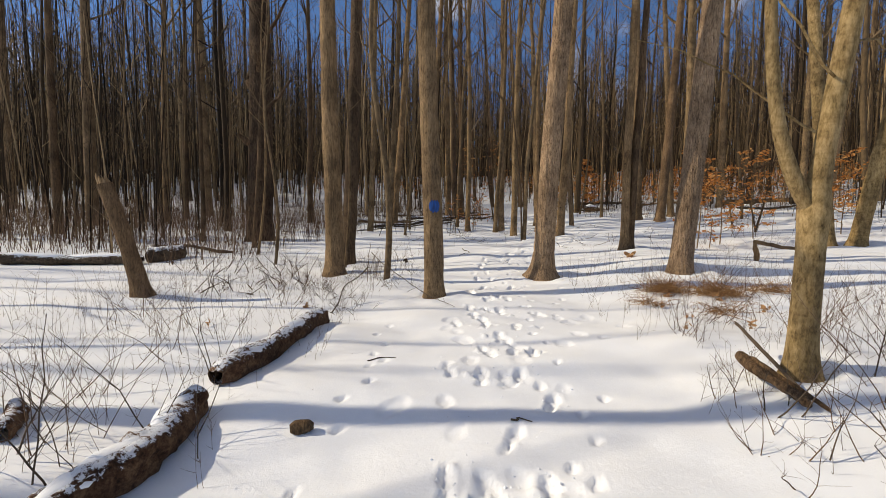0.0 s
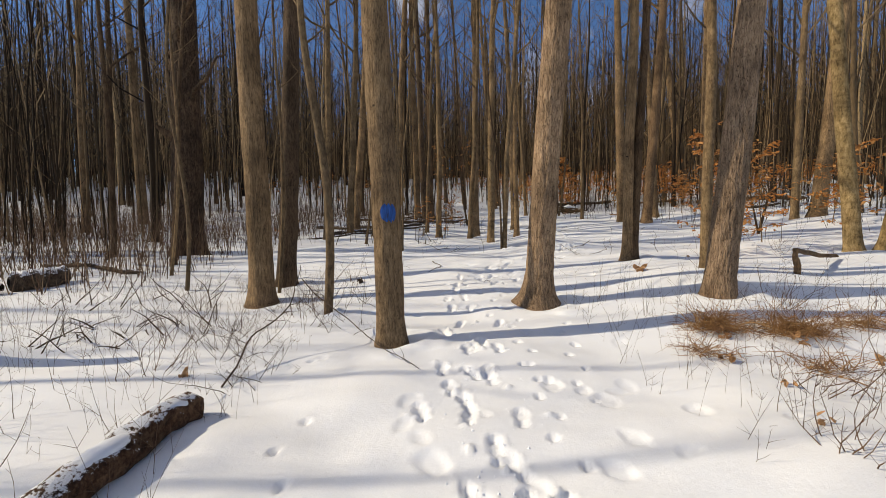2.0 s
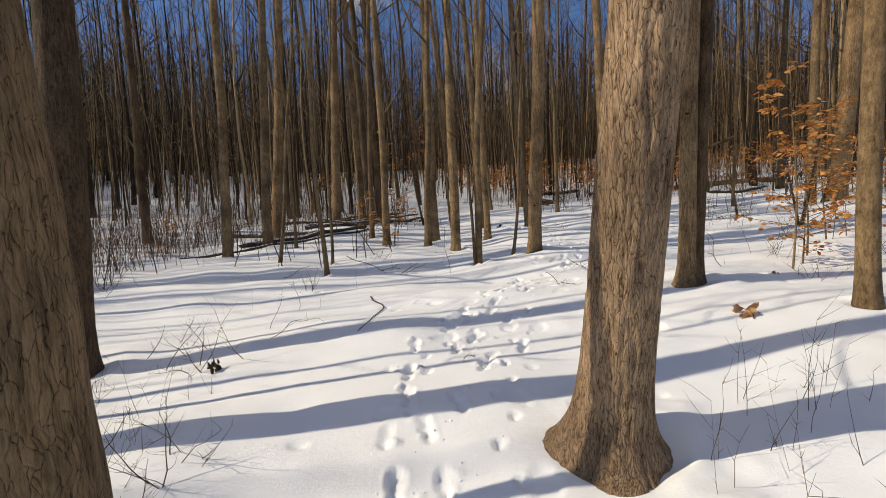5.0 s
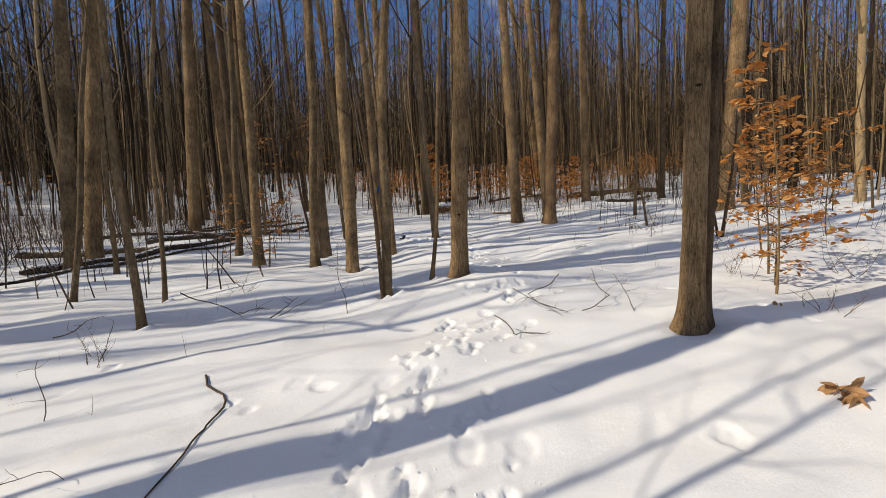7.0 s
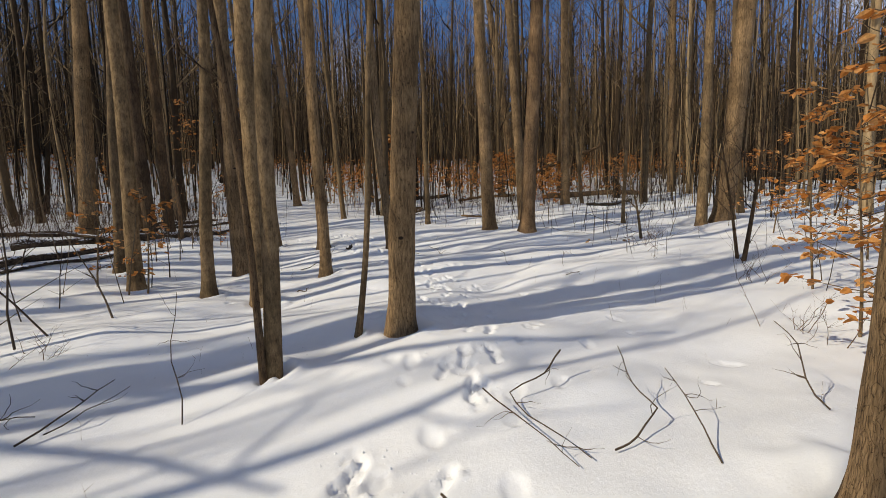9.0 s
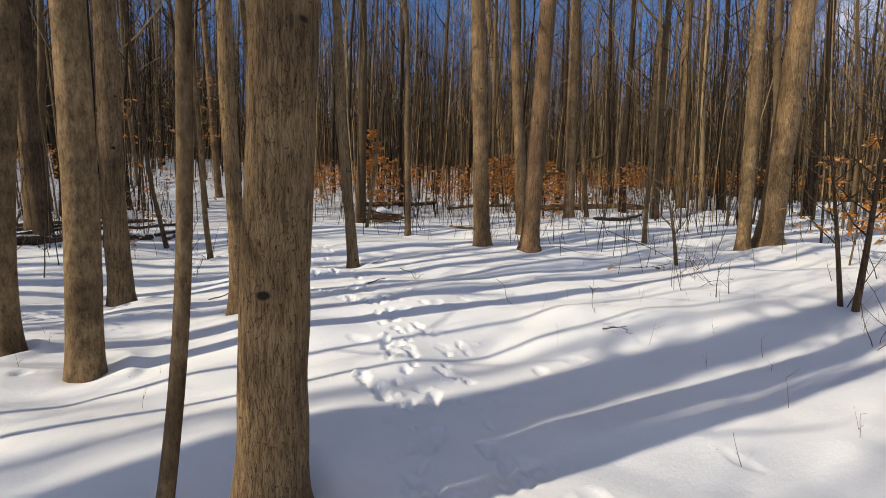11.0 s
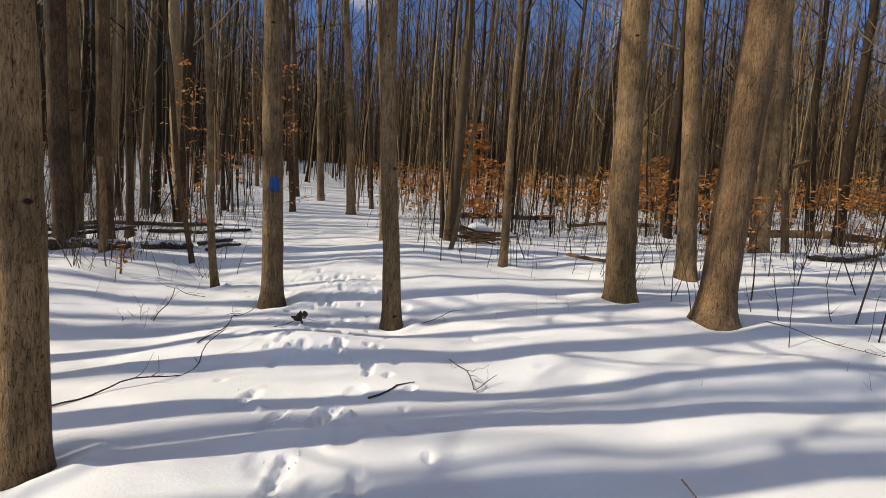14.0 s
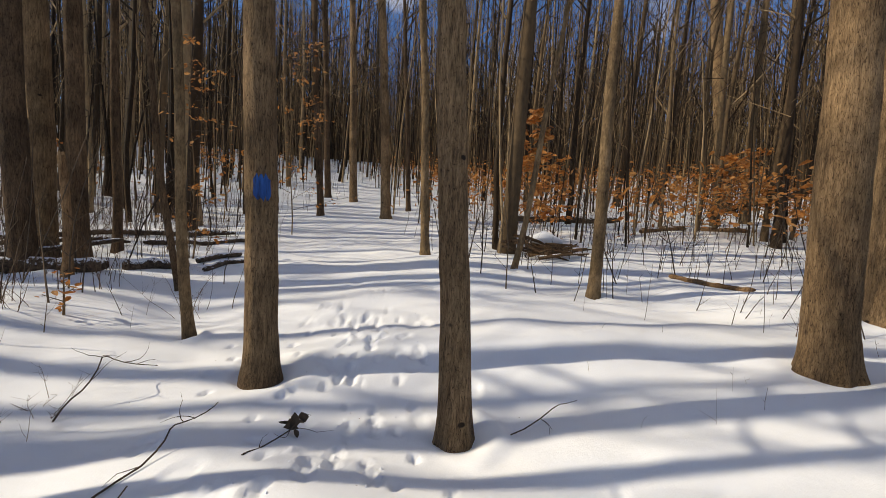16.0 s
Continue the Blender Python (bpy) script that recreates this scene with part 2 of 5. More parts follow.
def land(x, y):
    z = lie(x, y) + swell(x, y)
    for mx, my, mh in MOUNDS:
        z = z + mh * np.exp(-((x - mx) ** 2 + (y - my) ** 2) / 2.0)
    return z


def height(x, y):
    return float(land(x, y))


def mesh_from(name, verts, quads, material, smooth=True):
    me = bpy.data.meshes.new(name)
    verts, quads = np.asarray(verts, np.float32), np.asarray(quads, np.int32)
    me.vertices.add(len(verts))
    me.vertices.foreach_set("co", verts.ravel())
    k = quads.shape[1]
    me.loops.add(quads.size)
    me.loops.foreach_set("vertex_index", quads.ravel())
    me.polygons.add(len(quads))
    me.polygons.foreach_set("loop_start", np.arange(0, quads.size, k, dtype=np.int32))
    me.polygons.foreach_set("use_smooth", np.full(len(quads), smooth))
    me.update(calc_edges=True)
    me.validate()
    me.materials.append(material)
    return me


def tube(points, radii, sides=5, relief=None):
    """Vertices and quads of a tapering tube; relief(angle, index) scales the radius."""
    p, r = np.asarray(points, float), np.asarray(radii, float)
    d = np.gradient(p, axis=0)
    d /= np.linalg.norm(d, axis=1, keepdims=True) + 1e-9
    ref = np.array([1.0, 0, 0]) if abs(d[0][0]) < 0.8 else np.array([0, 1.0, 0])
    a = np.cross(d, ref)
    a /= np.linalg.norm(a, axis=1, keepdims=True) + 1e-9
    b = np.cross(d, a)
    th = np.linspace(0, 2 * np.pi, sides, endpoint=False)
    rr = r[:, None] * np.ones(sides)[None, :]
    if relief is not None:
        rr = rr * relief(th[None, :], np.arange(len(p))[:, None])
    v = p[:, None, :] + rr[..., None] * (np.cos(th)[None, :, None] * a[:, None, :] + np.sin(th)[None, :, None] * b[:, None, :])
    k = np.arange(sides)
    q = []
    for i in range(len(p) - 1):
        q.append(np.stack([i * sides + k, i * sides + (k + 1) % sides, (i + 1) * sides + (k + 1) % sides, (i + 1) * sides + k], 1))
    return v.reshape(-1, 3), np.concatenate(q)


def joined(pieces):
    vs, qs, base = [], [], 0
    for v, q in pieces:
        vs.append(v)
        qs.append(q + base)
        base += len(v)
    return np.concatenate(vs), np.concatenate(qs)


def part(name, pieces, material, parent, label="", smooth=True, kind=""):
    v, q = joined(pieces)
    ob = new(name, mesh_from(name, v, q, material, smooth))
    ob.parent = parent
    return tagged(ob, label=label, kind=kind)


def thing(name, at, label, category, group="", kind=""):
    e = new(name)
    e.location = at
    return tagged(e, label, category, group, kind)


def tubes(P, R, sides=3):
    """Many tapering tubes at once: P is tubes x steps x 3, R tubes x steps."""
    n, s, _ = P.shape
    d = np.gradient(P, axis=1)
    d /= np.linalg.norm(d, axis=2, keepdims=True) + 1e-9
    ref = np.where(np.abs(d[:, :1, 2:3]) < 0.8, np.array([0, 0, 1.0]), np.array([1.0, 0, 0]))
    a = np.cross(d, np.broadcast_to(ref, d.shape))
    a /= np.linalg.norm(a, axis=2, keepdims=True) + 1e-9
    c = np.cross(d, a)
    th = np.linspace(0, 2 * np.pi, sides, endpoint=False)
    v = P[:, :, None] + R[:, :, None, None] * (np.cos(th)[:, None] * a[:, :, None] + np.sin(th)[:, None] * c[:, :, None])
    k, i = np.arange(sides), np.arange(s - 1)
    q = np.stack([i[:, None] * sides + k, i[:, None] * sides + (k + 1) % sides, (i[:, None] + 1) * sides + (k + 1) % sides, (i[:, None] + 1) * sides + k], -1)
    q = q.reshape(1, -1, 4) + (np.arange(n) * s * sides)[:, None, None]
    return v.reshape(-1, 3), q.reshape(-1, 4)


def boughs(start, way, length, r, rng, steps=4, rise=0.25, bend=0.2, tip=0.25):
    """Bending lines that start along way and turn upwards."""
    p, d = np.array(start, float), np.array(way, float)
    d /= np.linalg.norm(d, axis=1, keepdims=True)
    out = []
    for i in range(steps + 1):
        out.append(p)
        d = d + rng.normal(0, bend * 0.6, d.shape) + np.array([0, 0, rise])
        d /= np.linalg.norm(d, axis=1, keepdims=True)
        p = p + d * (np.asarray(length) / steps)[:, None]
    return np.stack(out, 1), np.asarray(r)[:, None] * np.linspace(1, tip, steps + 1)


def limbs(start, angle, length, r, rng, sides, twigs, steps=4, up=(0.3, 0.6), rise=0.25, thin=3):
    """Limbs and their twigs from many starting places."""
    n = len(start)
    way = np.stack([np.cos(angle), np.sin(angle), up[0] + up[1] * rng.rand(n)], 1)
    P, R = boughs(start, way, length, r, rng, steps, rise)
    out = [tubes(P, R, sides)]
    if twigs:
        k = np.repeat(np.arange(n), twigs)
        j = rng.randint(1, steps + 1, len(k))
        a2 = angle[k] + rng.normal(0, 0.9, len(k))
        w2 = np.stack([np.cos(a2), np.sin(a2), 0.2 + 0.5 * rng.rand(len(k))], 1)
        P2, R2 = boughs(P[k, j], w2, length[k] * (0.22 + 0.4 * rng.rand(len(k))), np.maximum(R[k, j] * 0.5, 0.0045), rng, thin, rise)
        out.append(tubes(P2, R2, 3))
    return out


def crown(axis, radius_at, low, high, count, rng, reach, sides=4, twigs=3):
    """Limbs with twigs along a trunk's axis between two heights."""
    h = low + (high - low) * (np.arange(count) + rng.rand(count)) / count
    r = np.minimum([radius_at(q) * 0.5 for q in h], 0.02 + 0.05 * rng.rand(count))
    L = reach * (0.5 + 0.8 * rng.rand(count)) * (1 - 0.55 * (h - low) / (high - low + 0.1))
    return limbs(np.array([axis(q) for q in h]), rng.rand(count) * 6.283, L, r, rng, sides, twigs)


# ---- the snow-covered ground: one sheet, fine where one walks ----
TRAIL = [(-0.2, -4.0), (0.05, 0.5), (-0.05, 2.3), (0.25, 3.6), (0.2, 4.6), (0.25, 5.9), (0.2, 7.3), (0.4, 8.7), (0.8, 9.8), (1.25, 10.6),
         (1.9, 11.6), (2.5, 12.1), (3.1, 12.6), (3.5, 13.6), (3.9, 14.8), (4.1, 15.8), (3.95, 16.8), (3.85, 18.2), (3.8, 19.5), (3.75, 21.0),
         (3.6, 22.6), (3.2, 25.0), (2.6, 28.0)]
BASES = []      # trunk feet: x, y, radius
PRINTS = []     # where boots have broken the crust


WAY = np.concatenate([[0], np.cumsum([math.dist(p, q) for p, q in zip(TRAIL, TRAIL[1:])])])


def trail_at(s):
    """Place and heading at the share s of the trail's length."""
    x, y = (np.interp([s * WAY[-1], s * WAY[-1] + 0.3], WAY, [p[k] for p in TRAIL]) for k in (0, 1))
    return x[0], y[0], math.atan2(y[1] - y[0], x[1] - x[0] + 1e-6)


def ground_axis(lo, hi, a, b, fine, grow=1.13):
    """Coordinates from lo to hi, evenly fine between a and b and growing outwards."""
    mid = list(np.arange(a, b, fine))
    step, x = fine, a
    left = []
    while x > lo:
        step *= grow
        x -= step
        left.append(x)
    step, x = fine, mid[-1]
    right = []
    while x < hi:
        step *= grow
        x += step
        right.append(x)
    return np.array(left[::-1] + mid + right)


def build_ground():
    gx, gy = ground_axis(-420, 420, -1.4, 5.5, 0.024, 1.11), ground_axis(-420, 420, 1.4, 21.2, 0.024, 1.11)
    X, Y = np.meshgrid(gx, gy)
    Z = land(X, Y)
    rng = np.random.RandomState(3)

    def dent(cx, cy, ang, long, wide, depth, rough, rim):
        i0, i1 = np.searchsorted(gx, (cx - long * 2, cx + long * 2))
        j0, j1 = np.searchsorted(gy, (cy - long * 2, cy + long * 2))
        if i1 - i0 < 3 or j1 - j0 < 3:
            return
        x, y = X[j0:j1, i0:i1] - cx, Y[j0:j1, i0:i1] - cy
        u = (x * math.cos(ang) + y * math.sin(ang)) / long
        v = (-x * math.sin(ang) + y * math.cos(ang)) / wide
        d = np.sqrt(u * u + v * v) * (1 + 0.18 * vnoise(x * 22 + cx * 9, y * 22 + cy * 7))
        floor_ = np.clip((1.0 - d) / 0.36, 0, 1)
        edge = np.exp(-((d - 1.15) / 0.2) ** 2)
        crumbs = rough * vnoise(x * 36 + cx * 31, y * 36 + cy * 17)
        Z[j0:j1, i0:i1] += -depth * floor_ + rim * edge * (0.5 + 0.8 * vnoise(x * 18 + 5, y * 18 + cx)) + crumbs * np.clip(1.35 - d, 0, 1)

    # boot prints of several walkers along the trail, trodden most at its start
    for walker in range(6):
        n, off = 60, (-0.14, 0.10, 0.30, -0.34, 0.02, 0.46)[walker]
        for k in range(n):
            s = (k + 0.27 * walker + rng.normal(0, 0.16)) / n
            if not 0 < s < 0.995:
                continue
            x, y, a = trail_at(s)
            thin = (0.05, 0.15, 0.45, 0.6, 0.3, 0.7)[walker] + (0.0 if y < 6.5 or 9 < y < 12 else 0.22)
            if rng.rand() < thin:
                continue
            side = (0.09 if k % 2 else -0.09) + off + rng.normal(0, 0.06)
            cx, cy, turn = x - math.sin(a) * side, y + math.cos(a) * side, a + rng.normal(0, 0.22)
            deep = 0.018 + 0.022 * rng.rand()
            PRINTS.append((cx, cy))
            dent(cx, cy, turn, 0.115, 0.054, deep, 0.020, 0.010)
            dent(cx - 0.14 * math.cos(turn), cy - 0.14 * math.sin(turn), turn, 0.06, 0.045, deep * 1.1, 0.016, 0.008)
            for c in range(1):
                dent(cx + rng.normal(0, 0.1), cy + rng.normal(0, 0.1), rng.rand() * 3, 0.04, 0.026, -0.012 - 0.014 * rng.rand(), 0.024, 0.0)
    # paw marks: lines of small hollows that wander beside the boots
    for line in range(26):
        s0, side, drift = rng.rand() * 0.93, rng.normal(0, 0.55), rng.normal(0, 0.25)
        for k in range(rng.randint(6, 16)):
            s = s0 + k * 0.30 / WAY[-1]
            if s > 0.98:
                break
            x, y, a = trail_at(s)
            q = side + drift * k * 0.1 + (0.055 if k % 2 else -0.055)
            sz = 0.030 + 0.012 * rng.rand()
            dent(x - math.sin(a) * q, y + math.cos(a) * q, a + rng.normal(0, 0.3), sz * 1.5, sz, 0.02 + 0.014 * rng.rand(), 0.005, 0.005)
    # old softened prints
    for k in range(120):
        x, y, a = trail_at(rng.rand() * 0.95)
        q = rng.normal(0, 0.6)
        sz = 0.045 + 0.05 * rng.rand()
        dent(x - math.sin(a) * q, y + math.cos(a) * q, a + rng.normal(0, 0.5), sz * 1.6, sz, 0.010 + 0.010 * rng.rand(), 0.004, 0.003)
    for k in range(90):
        x, y = rng.uniform(-1.5, 6), rng.uniform(1.5, 22)
        sz = 0.03 + 0.05 * rng.rand()
        dent(x, y, rng.rand() * 3, sz * 1.5, sz, 0.010 + 0.012 * rng.rand(), 0.004, 0.003)
    # melted wells and drifts round the trunks
    for bx, by, br in BASES:
        i0, i1 = np.searchsorted(gx, (bx - 1.4, bx + 1.4))
        j0, j1 = np.searchsorted(gy, (by - 1.4, by + 1.4))
        x, y = X[j0:j1, i0:i1] - bx, Y[j0:j1, i0:i1] - by
        d = np.hypot(x, y) / (br * 1.5)
        d = d * (1 + 0.2 * vnoise(x * 5 + bx * 3, y * 5 + by))
        Z[j0:j1, i0:i1] += -0.035 * np.exp(-(d / 1.0) ** 4) + 0.045 * np.exp(-((d - 1.75) / 0.5) ** 2) * np.clip(0.4 + x / (np.hypot(x, y) + 0.01), 0, 1)
    # loose crumbs thrown out of the prints
    v, q, k = [], [], 0
    for px, py in PRINTS:
        for c in range(11):
            x, y = px + rng.normal(0, 0.11), py + rng.normal(0, 0.13)
            i, j = np.searchsorted(gx, x), np.searchsorted(gy, y)
            if not (1.4 < y < 21 and -1.5 < x < 5.6):
                continue
            s = 0.003 + 0.007 * rng.rand() ** 2
            o = np.array([x, y, Z[j, i] + s * 0.2])
            pts = np.array([(1, 0, 0), (-1, 0, 0), (0, 1, 0), (0, -1, 0), (0, 0, 1), (0, 0, -1)]) * (s * (0.7 + 0.6 * rng.rand(6, 1)))
            a = rng.rand() * 3
            pts = pts @ np.array([[math.cos(a), -math.sin(a), 0.2], [math.sin(a), math.cos(a), 0.1], [0, 0.3, 1]])
            v.append(pts + o)
            q += [(k + f[0], k + f[1], k + f[2]) for f in ((0, 2, 4), (2, 1, 4), (1, 3, 4), (3, 0, 4), (2, 0, 5), (1, 2, 5), (3, 1, 5), (0, 3, 5))]
            k += 6
    tagged(new("snow_crumbs", mesh_from("snow_crumbs", np.concatenate(v), q, SNOW, False)), "loose crumbs of broken snow crust", "snow", kind="stuff")
    nx, ny = len(gx), len(gy)
    idx = np.arange(nx * ny).reshape(ny, nx)
    q = np.stack([idx[:-1, :-1], idx[:-1, 1:], idx[1:, 1:], idx[1:, :-1]], -1).reshape(-1, 4)
    ob = new("ground", mesh_from("ground", np.stack([X, Y, Z], -1).reshape(-1, 3), q, SNOW))
    tagged(ob, "trodden white snow over a sloping forest floor", "ground", kind="structure")


# ---- trees ----
LABELS = {
    "furrowed": "tall bare tree with deeply furrowed brown bark rising from snow",
    "ridged": "tall bare tree with finely ridged grey-brown bark in snow",
    "smooth": "slender bare young tree with smooth grey-brown bark in snow",
    "tan": "leaning bare tree with sunlit tan bark in snow",
    "dark": "bare tree with dark brown bark standing in snow",
    "rough": "huge old tree with dark rough plated bark",
    "mossy": "bare tree with yellowish smooth mossy bark in snow",
}


def trunk_line(tall, lean, rng, bow=1.0):
    a, b, c = rng.rand(3) * 6.283
    k = 0.05 * bow
    sway = lambda h: np.array([lean[0] * h + k * (math.sin(h * 0.55 + a) - math.sin(a)) + 0.35 * k * math.sin(h * 1.7 + c) - 0.35 * k * math.sin(c),
                               lean[1] * h + k * (math.sin(h * 0.5 + b) - math.sin(b)), h])
    return sway


def trunk_tube(axis, r, tall, kind, rng, detail, top=None, flare=0.55):
    hs = np.concatenate([np.linspace(-0.25, 0.6, 14 if detail else 6), np.linspace(0.7, 4.6, (120 if kind == "furrowed" else 60) if detail else 7), np.linspace(5.2, tall, 14 if detail else 7)])
    if top:
        hs = np.linspace(-0.25, top, 26)
    pts = np.array([axis(h) for h in hs])
    taper = r * np.clip(1 - 0.8 * np.clip(hs, 0, None) / tall, 0.12, 1)
    taper = taper * (1 + flare * np.exp(-np.clip(hs, -0.1, None) / 0.16))
    seed, lobes = rng.rand() * 90, 4 + rng.randint(3)
    deep = {"furrowed": 0.075, "rough": 0.13, "ridged": 0.05, "tan": 0.05, "dark": 0.05}.get(kind, 0.02)
    hcol = hs[:, None]

    def relief(th, i):
        x, y = np.cos(th) * 2.2 * max(r, 0.1) / 0.12, np.sin(th) * 2.2 * max(r, 0.1) / 0.12
        ways = 34 if kind == "furrowed" else 22 if r > 0.12 else 12
        groove = vnoise(th * ways / 6.283 + seed + 0.7 * vnoise(hcol * 5 + seed, th * 2), hcol * 4.5 + seed)
        if kind in ("furrowed", "rough"):
            groove = np.minimum(np.abs(groove) * 3.5, 1) - 0.7
        knots = vnoise(th * 5 / 6.283 + seed, hcol * 1.3 + seed)
        roots = np.exp(-np.clip(hcol, 0, None) / 0.2) * 0.07 * np.sin(lobes * th + seed)
        return 1 + deep * groove + 0.03 * knots + roots
    return tube(pts, taper, (120 if kind == "furrowed" else 36) if detail else 10, relief)


def tree(x, y, r, lean, kind, tall=None, blaze=None, mound=0.0, twin=False, flare=0.25, name="tree"):
    rng = np.random.RandomState(int(abs(x * 131 + y * 977)) % 99991)
    tall = tall or float(np.clip(9 + 75 * r, 7, 24))
    near = -5 < x < 11 and y < 25
    if mound:
        MOUNDS.append((x, y, mound))
    z = height(x, y)
    BASES.append((x, y, r))
    label = LABELS[kind]
    if blaze:
        label = "bare ridged tree with a blue painted trail blaze"
    if twin:
        label = "twin-stemmed bare tree with grooved bark, shaded stem darker, in snow"
    t = thing(name, (x, y, z), label, "tree", "forest trees")
    axis = trunk_line(tall, lean, rng, float(np.clip(0.07 / r, 0.2, 1.6)))
    rad = lambda h: r * max(0.12, 1 - 0.8 * h / tall)
    if twin:
        left = lambda h: axis(h) + np.array([-0.52 * r - 0.012 * h, -0.1 * r, 0])
        right = lambda h: axis(h) + np.array([0.50 * r + 0.012 * h, 0.25 * r, 0])
        # left stem paler, right darker: lit and shaded sides put into the bark colour
        part("trunk", [trunk_tube(left, r * 0.68, tall, kind, rng, near, flare=flare)], BARK["ridged"], t)
        part("trunk", [trunk_tube(right, r * 0.62, tall, kind, rng, near, flare=flare)], BARK[kind], t)
    else:
        part("trunk", [trunk_tube(axis, r, tall, kind, rng, near, flare=flare)], BARK[kind], t)
    low = tall * (0.30 if r < 0.1 else 0.34)
    part("crown", crown(axis, rad, low, tall, int(9 + 40 * min(r, 0.25)), rng, tall * 0.15, 5, 5), BARK[kind], t)
    if kind == "rough":
        for h, a, L, q in ((3.3, -2.4, 0.5, 0.15), (4.3, -0.5, 2.6, 0.07), (5.2, 3.0, 0.6, 0.16), (5.6, -1.2, 3.2, 0.08)):
            start = axis(h) + np.array([math.cos(a), math.sin(a), 0]) * r * 0.7
            P, R = boughs(start[None], np.array([[math.cos(a), math.sin(a), 0.35]]), np.array([L]), np.array([q]), rng, 7, 0.1, 0.3)
            part("limb", [tubes(P, R, 8)], BARK[kind], t, "broken knotted limb")
    if blaze:
        h0, face = blaze
        c = axis(h0)
        rr = rad(h0) * 1.035
        hh = np.linspace(-0.09, 0.09, 7)
        v, q = [], []
        for j, dh in enumerate(hh):
            half = 0.52 * math.sqrt(1 - 0.55 * (dh / 0.09) ** 4) + 0.03 * math.sin(5 * j + x)
            for i, a in enumerate(np.linspace(face - half, face + half, 9)):
                edge = (0.016 * math.sin(23 * a + 3 * j) + 0.01 * math.sin(41 * a)) if j in (0, 6) else 0
                p = axis(h0 + dh + edge)
                v.append((p[0] + rr * 1.02 * math.cos(a), p[1] + rr * 1.02 * math.sin(a), p[2]))
        for j in range(6):
            for i in range(8):
                q.append((j * 9 + i, j * 9 + i + 1, (j + 1) * 9 + i + 1, (j + 1) * 9 + i))
        part("trail_blaze", [(np.array(v), np.array(q))], BLUE, t, "brushed blue painted trail blaze")
    return t


tree(-0.67, 6.47, 0.160, (-0.023, -0.002), 'ridged', mound=-0.073, blaze=(1.42, -1.3))
tree(3.56, 7.39, 0.179, (0.052, -0.043), 'furrowed', mound=0.112)
tree(1.24, 7.77, 0.182, (0.042, -0.135), 'furrowed', mound=-0.052, flare=0.8)
tree(-2.96, 8.38, 0.185, (-0.006, -0.002), 'ridged', mound=-0.06)
tree(4.36, 8.96, 0.088, (0.005, 0.002), 'smooth', mound=0.13)
tree(-3.18, 9.95, 0.178, (0.042, 0.015), 'dark', mound=-0.11)
tree(3.74, 10.48, 0.145, (0.020, -0.031), 'dark', mound=0.076, twin=True, flare=0.5)
tree(9.30, 10.75, 0.167, (0.095, -0.091), 'mossy')
tree(8.78, 10.95, 0.157, (-0.079, 0.069), 'mossy')
tree(-6.50, 11.66, 0.063, (0.056, 0.046), 'dark')
tree(-8.99, 12.98, 0.074, (0.011, 0.011), 'dark')
tree(-1.26, 13.24, 0.044, (-0.051, -0.014), 'smooth')
tree(1.53, 13.29, 0.069, (0.062, -0.016), 'smooth', mound=-0.06)
tree(2.72, 13.56, 0.130, (0.038, -0.018), 'ridged', mound=0.165)
tree(-7.33, 13.59, 0.423, (0.014, 0.008), 'rough', mound=-0.07)
tree(2.33, 13.72, 0.030, (0.058, -0.021), 'smooth')
tree(-15.07, 13.89, 0.144, (0.006, 0.006), 'dark')
tree(-1.42, 14.83, 0.033, (0.070, 0.015), 'smooth')
tree(-2.60, 15.11, 0.040, (0.077, 0.028), 'smooth')
tree(1.46, 16.03, 0.122, (0.016, -0.003), 'smooth', mound=-0.18)
tree(-4.24, 16.46, 0.120, (0.032, 0.011), 'smooth')
tree(0.80, 16.57, 0.086, (0.032, -0.002), 'smooth', mound=0.18)
tree(-16.49, 16.72, 0.245, (0.009, 0.009), 'ridged')
tree(2.56, 17.29, 0.093, (-0.002, -0.000), 'ridged', mound=-0.056)
tree(-2.76, 17.25, 0.043, (0.013, 0.004), 'smooth')
tree(13.59, 17.32, 0.259, (0.034, -0.056), 'ridged', mound=0.18)
tree(12.87, 17.46, 0.136, (0.004, -0.006), 'smooth', mound=-0.10)
tree(-0.32, 17.74, 0.108, (-0.007, -0.002), 'smooth', mound=-0.11)
tree(-3.81, 18.29, 0.137, (0.040, 0.015), 'smooth')
tree(1.17, 18.55, 0.135, (-0.012, -0.005), 'ridged', mound=-0.237)
tree(-14.84, 18.92, 0.164, (0.019, 0.015), 'ridged')
tree(-0.83, 18.96, 0.082, (0.057, 0.013), 'smooth')
tree(11.62, 19.05, 0.056, (-0.005, 0.007), 'smooth')
tree(-3.81, 19.24, 0.163, (0.068, 0.023), 'ridged')
tree(8.27, 19.26, 0.196, (0.050, -0.010), 'tan', mound=0.077, flare=0.3)
tree(4.49, 19.71, 0.102, (-0.047, 0.008), 'ridged', mound=-0.108)
tree(-8.22, 20.20, 0.142, (0.004, 0.001), 'dark')
tree(7.69, 20.29, 0.189, (-0.033, 0.021), 'ridged', mound=-0.009)
tree(2.99, 20.51, 0.127, (-0.046, -0.003), 'ridged', mound=-0.001, blaze=(1.44, -1.2))
tree(-15.00, 20.53, 0.147, (0.017, 0.012), 'dark')
tree(2.01, 21.34, 0.051, (-0.036, -0.019), 'smooth', mound=-0.187)
tree(-25.87, 21.35, 0.253, (0.006, 0.007), 'ridged')
tree(9.77, 21.59, 0.161, (-0.052, 0.041), 'ridged', mound=0.06)
tree(-15.02, 22.43, 0.224, (-0.013, -0.009), 'ridged')
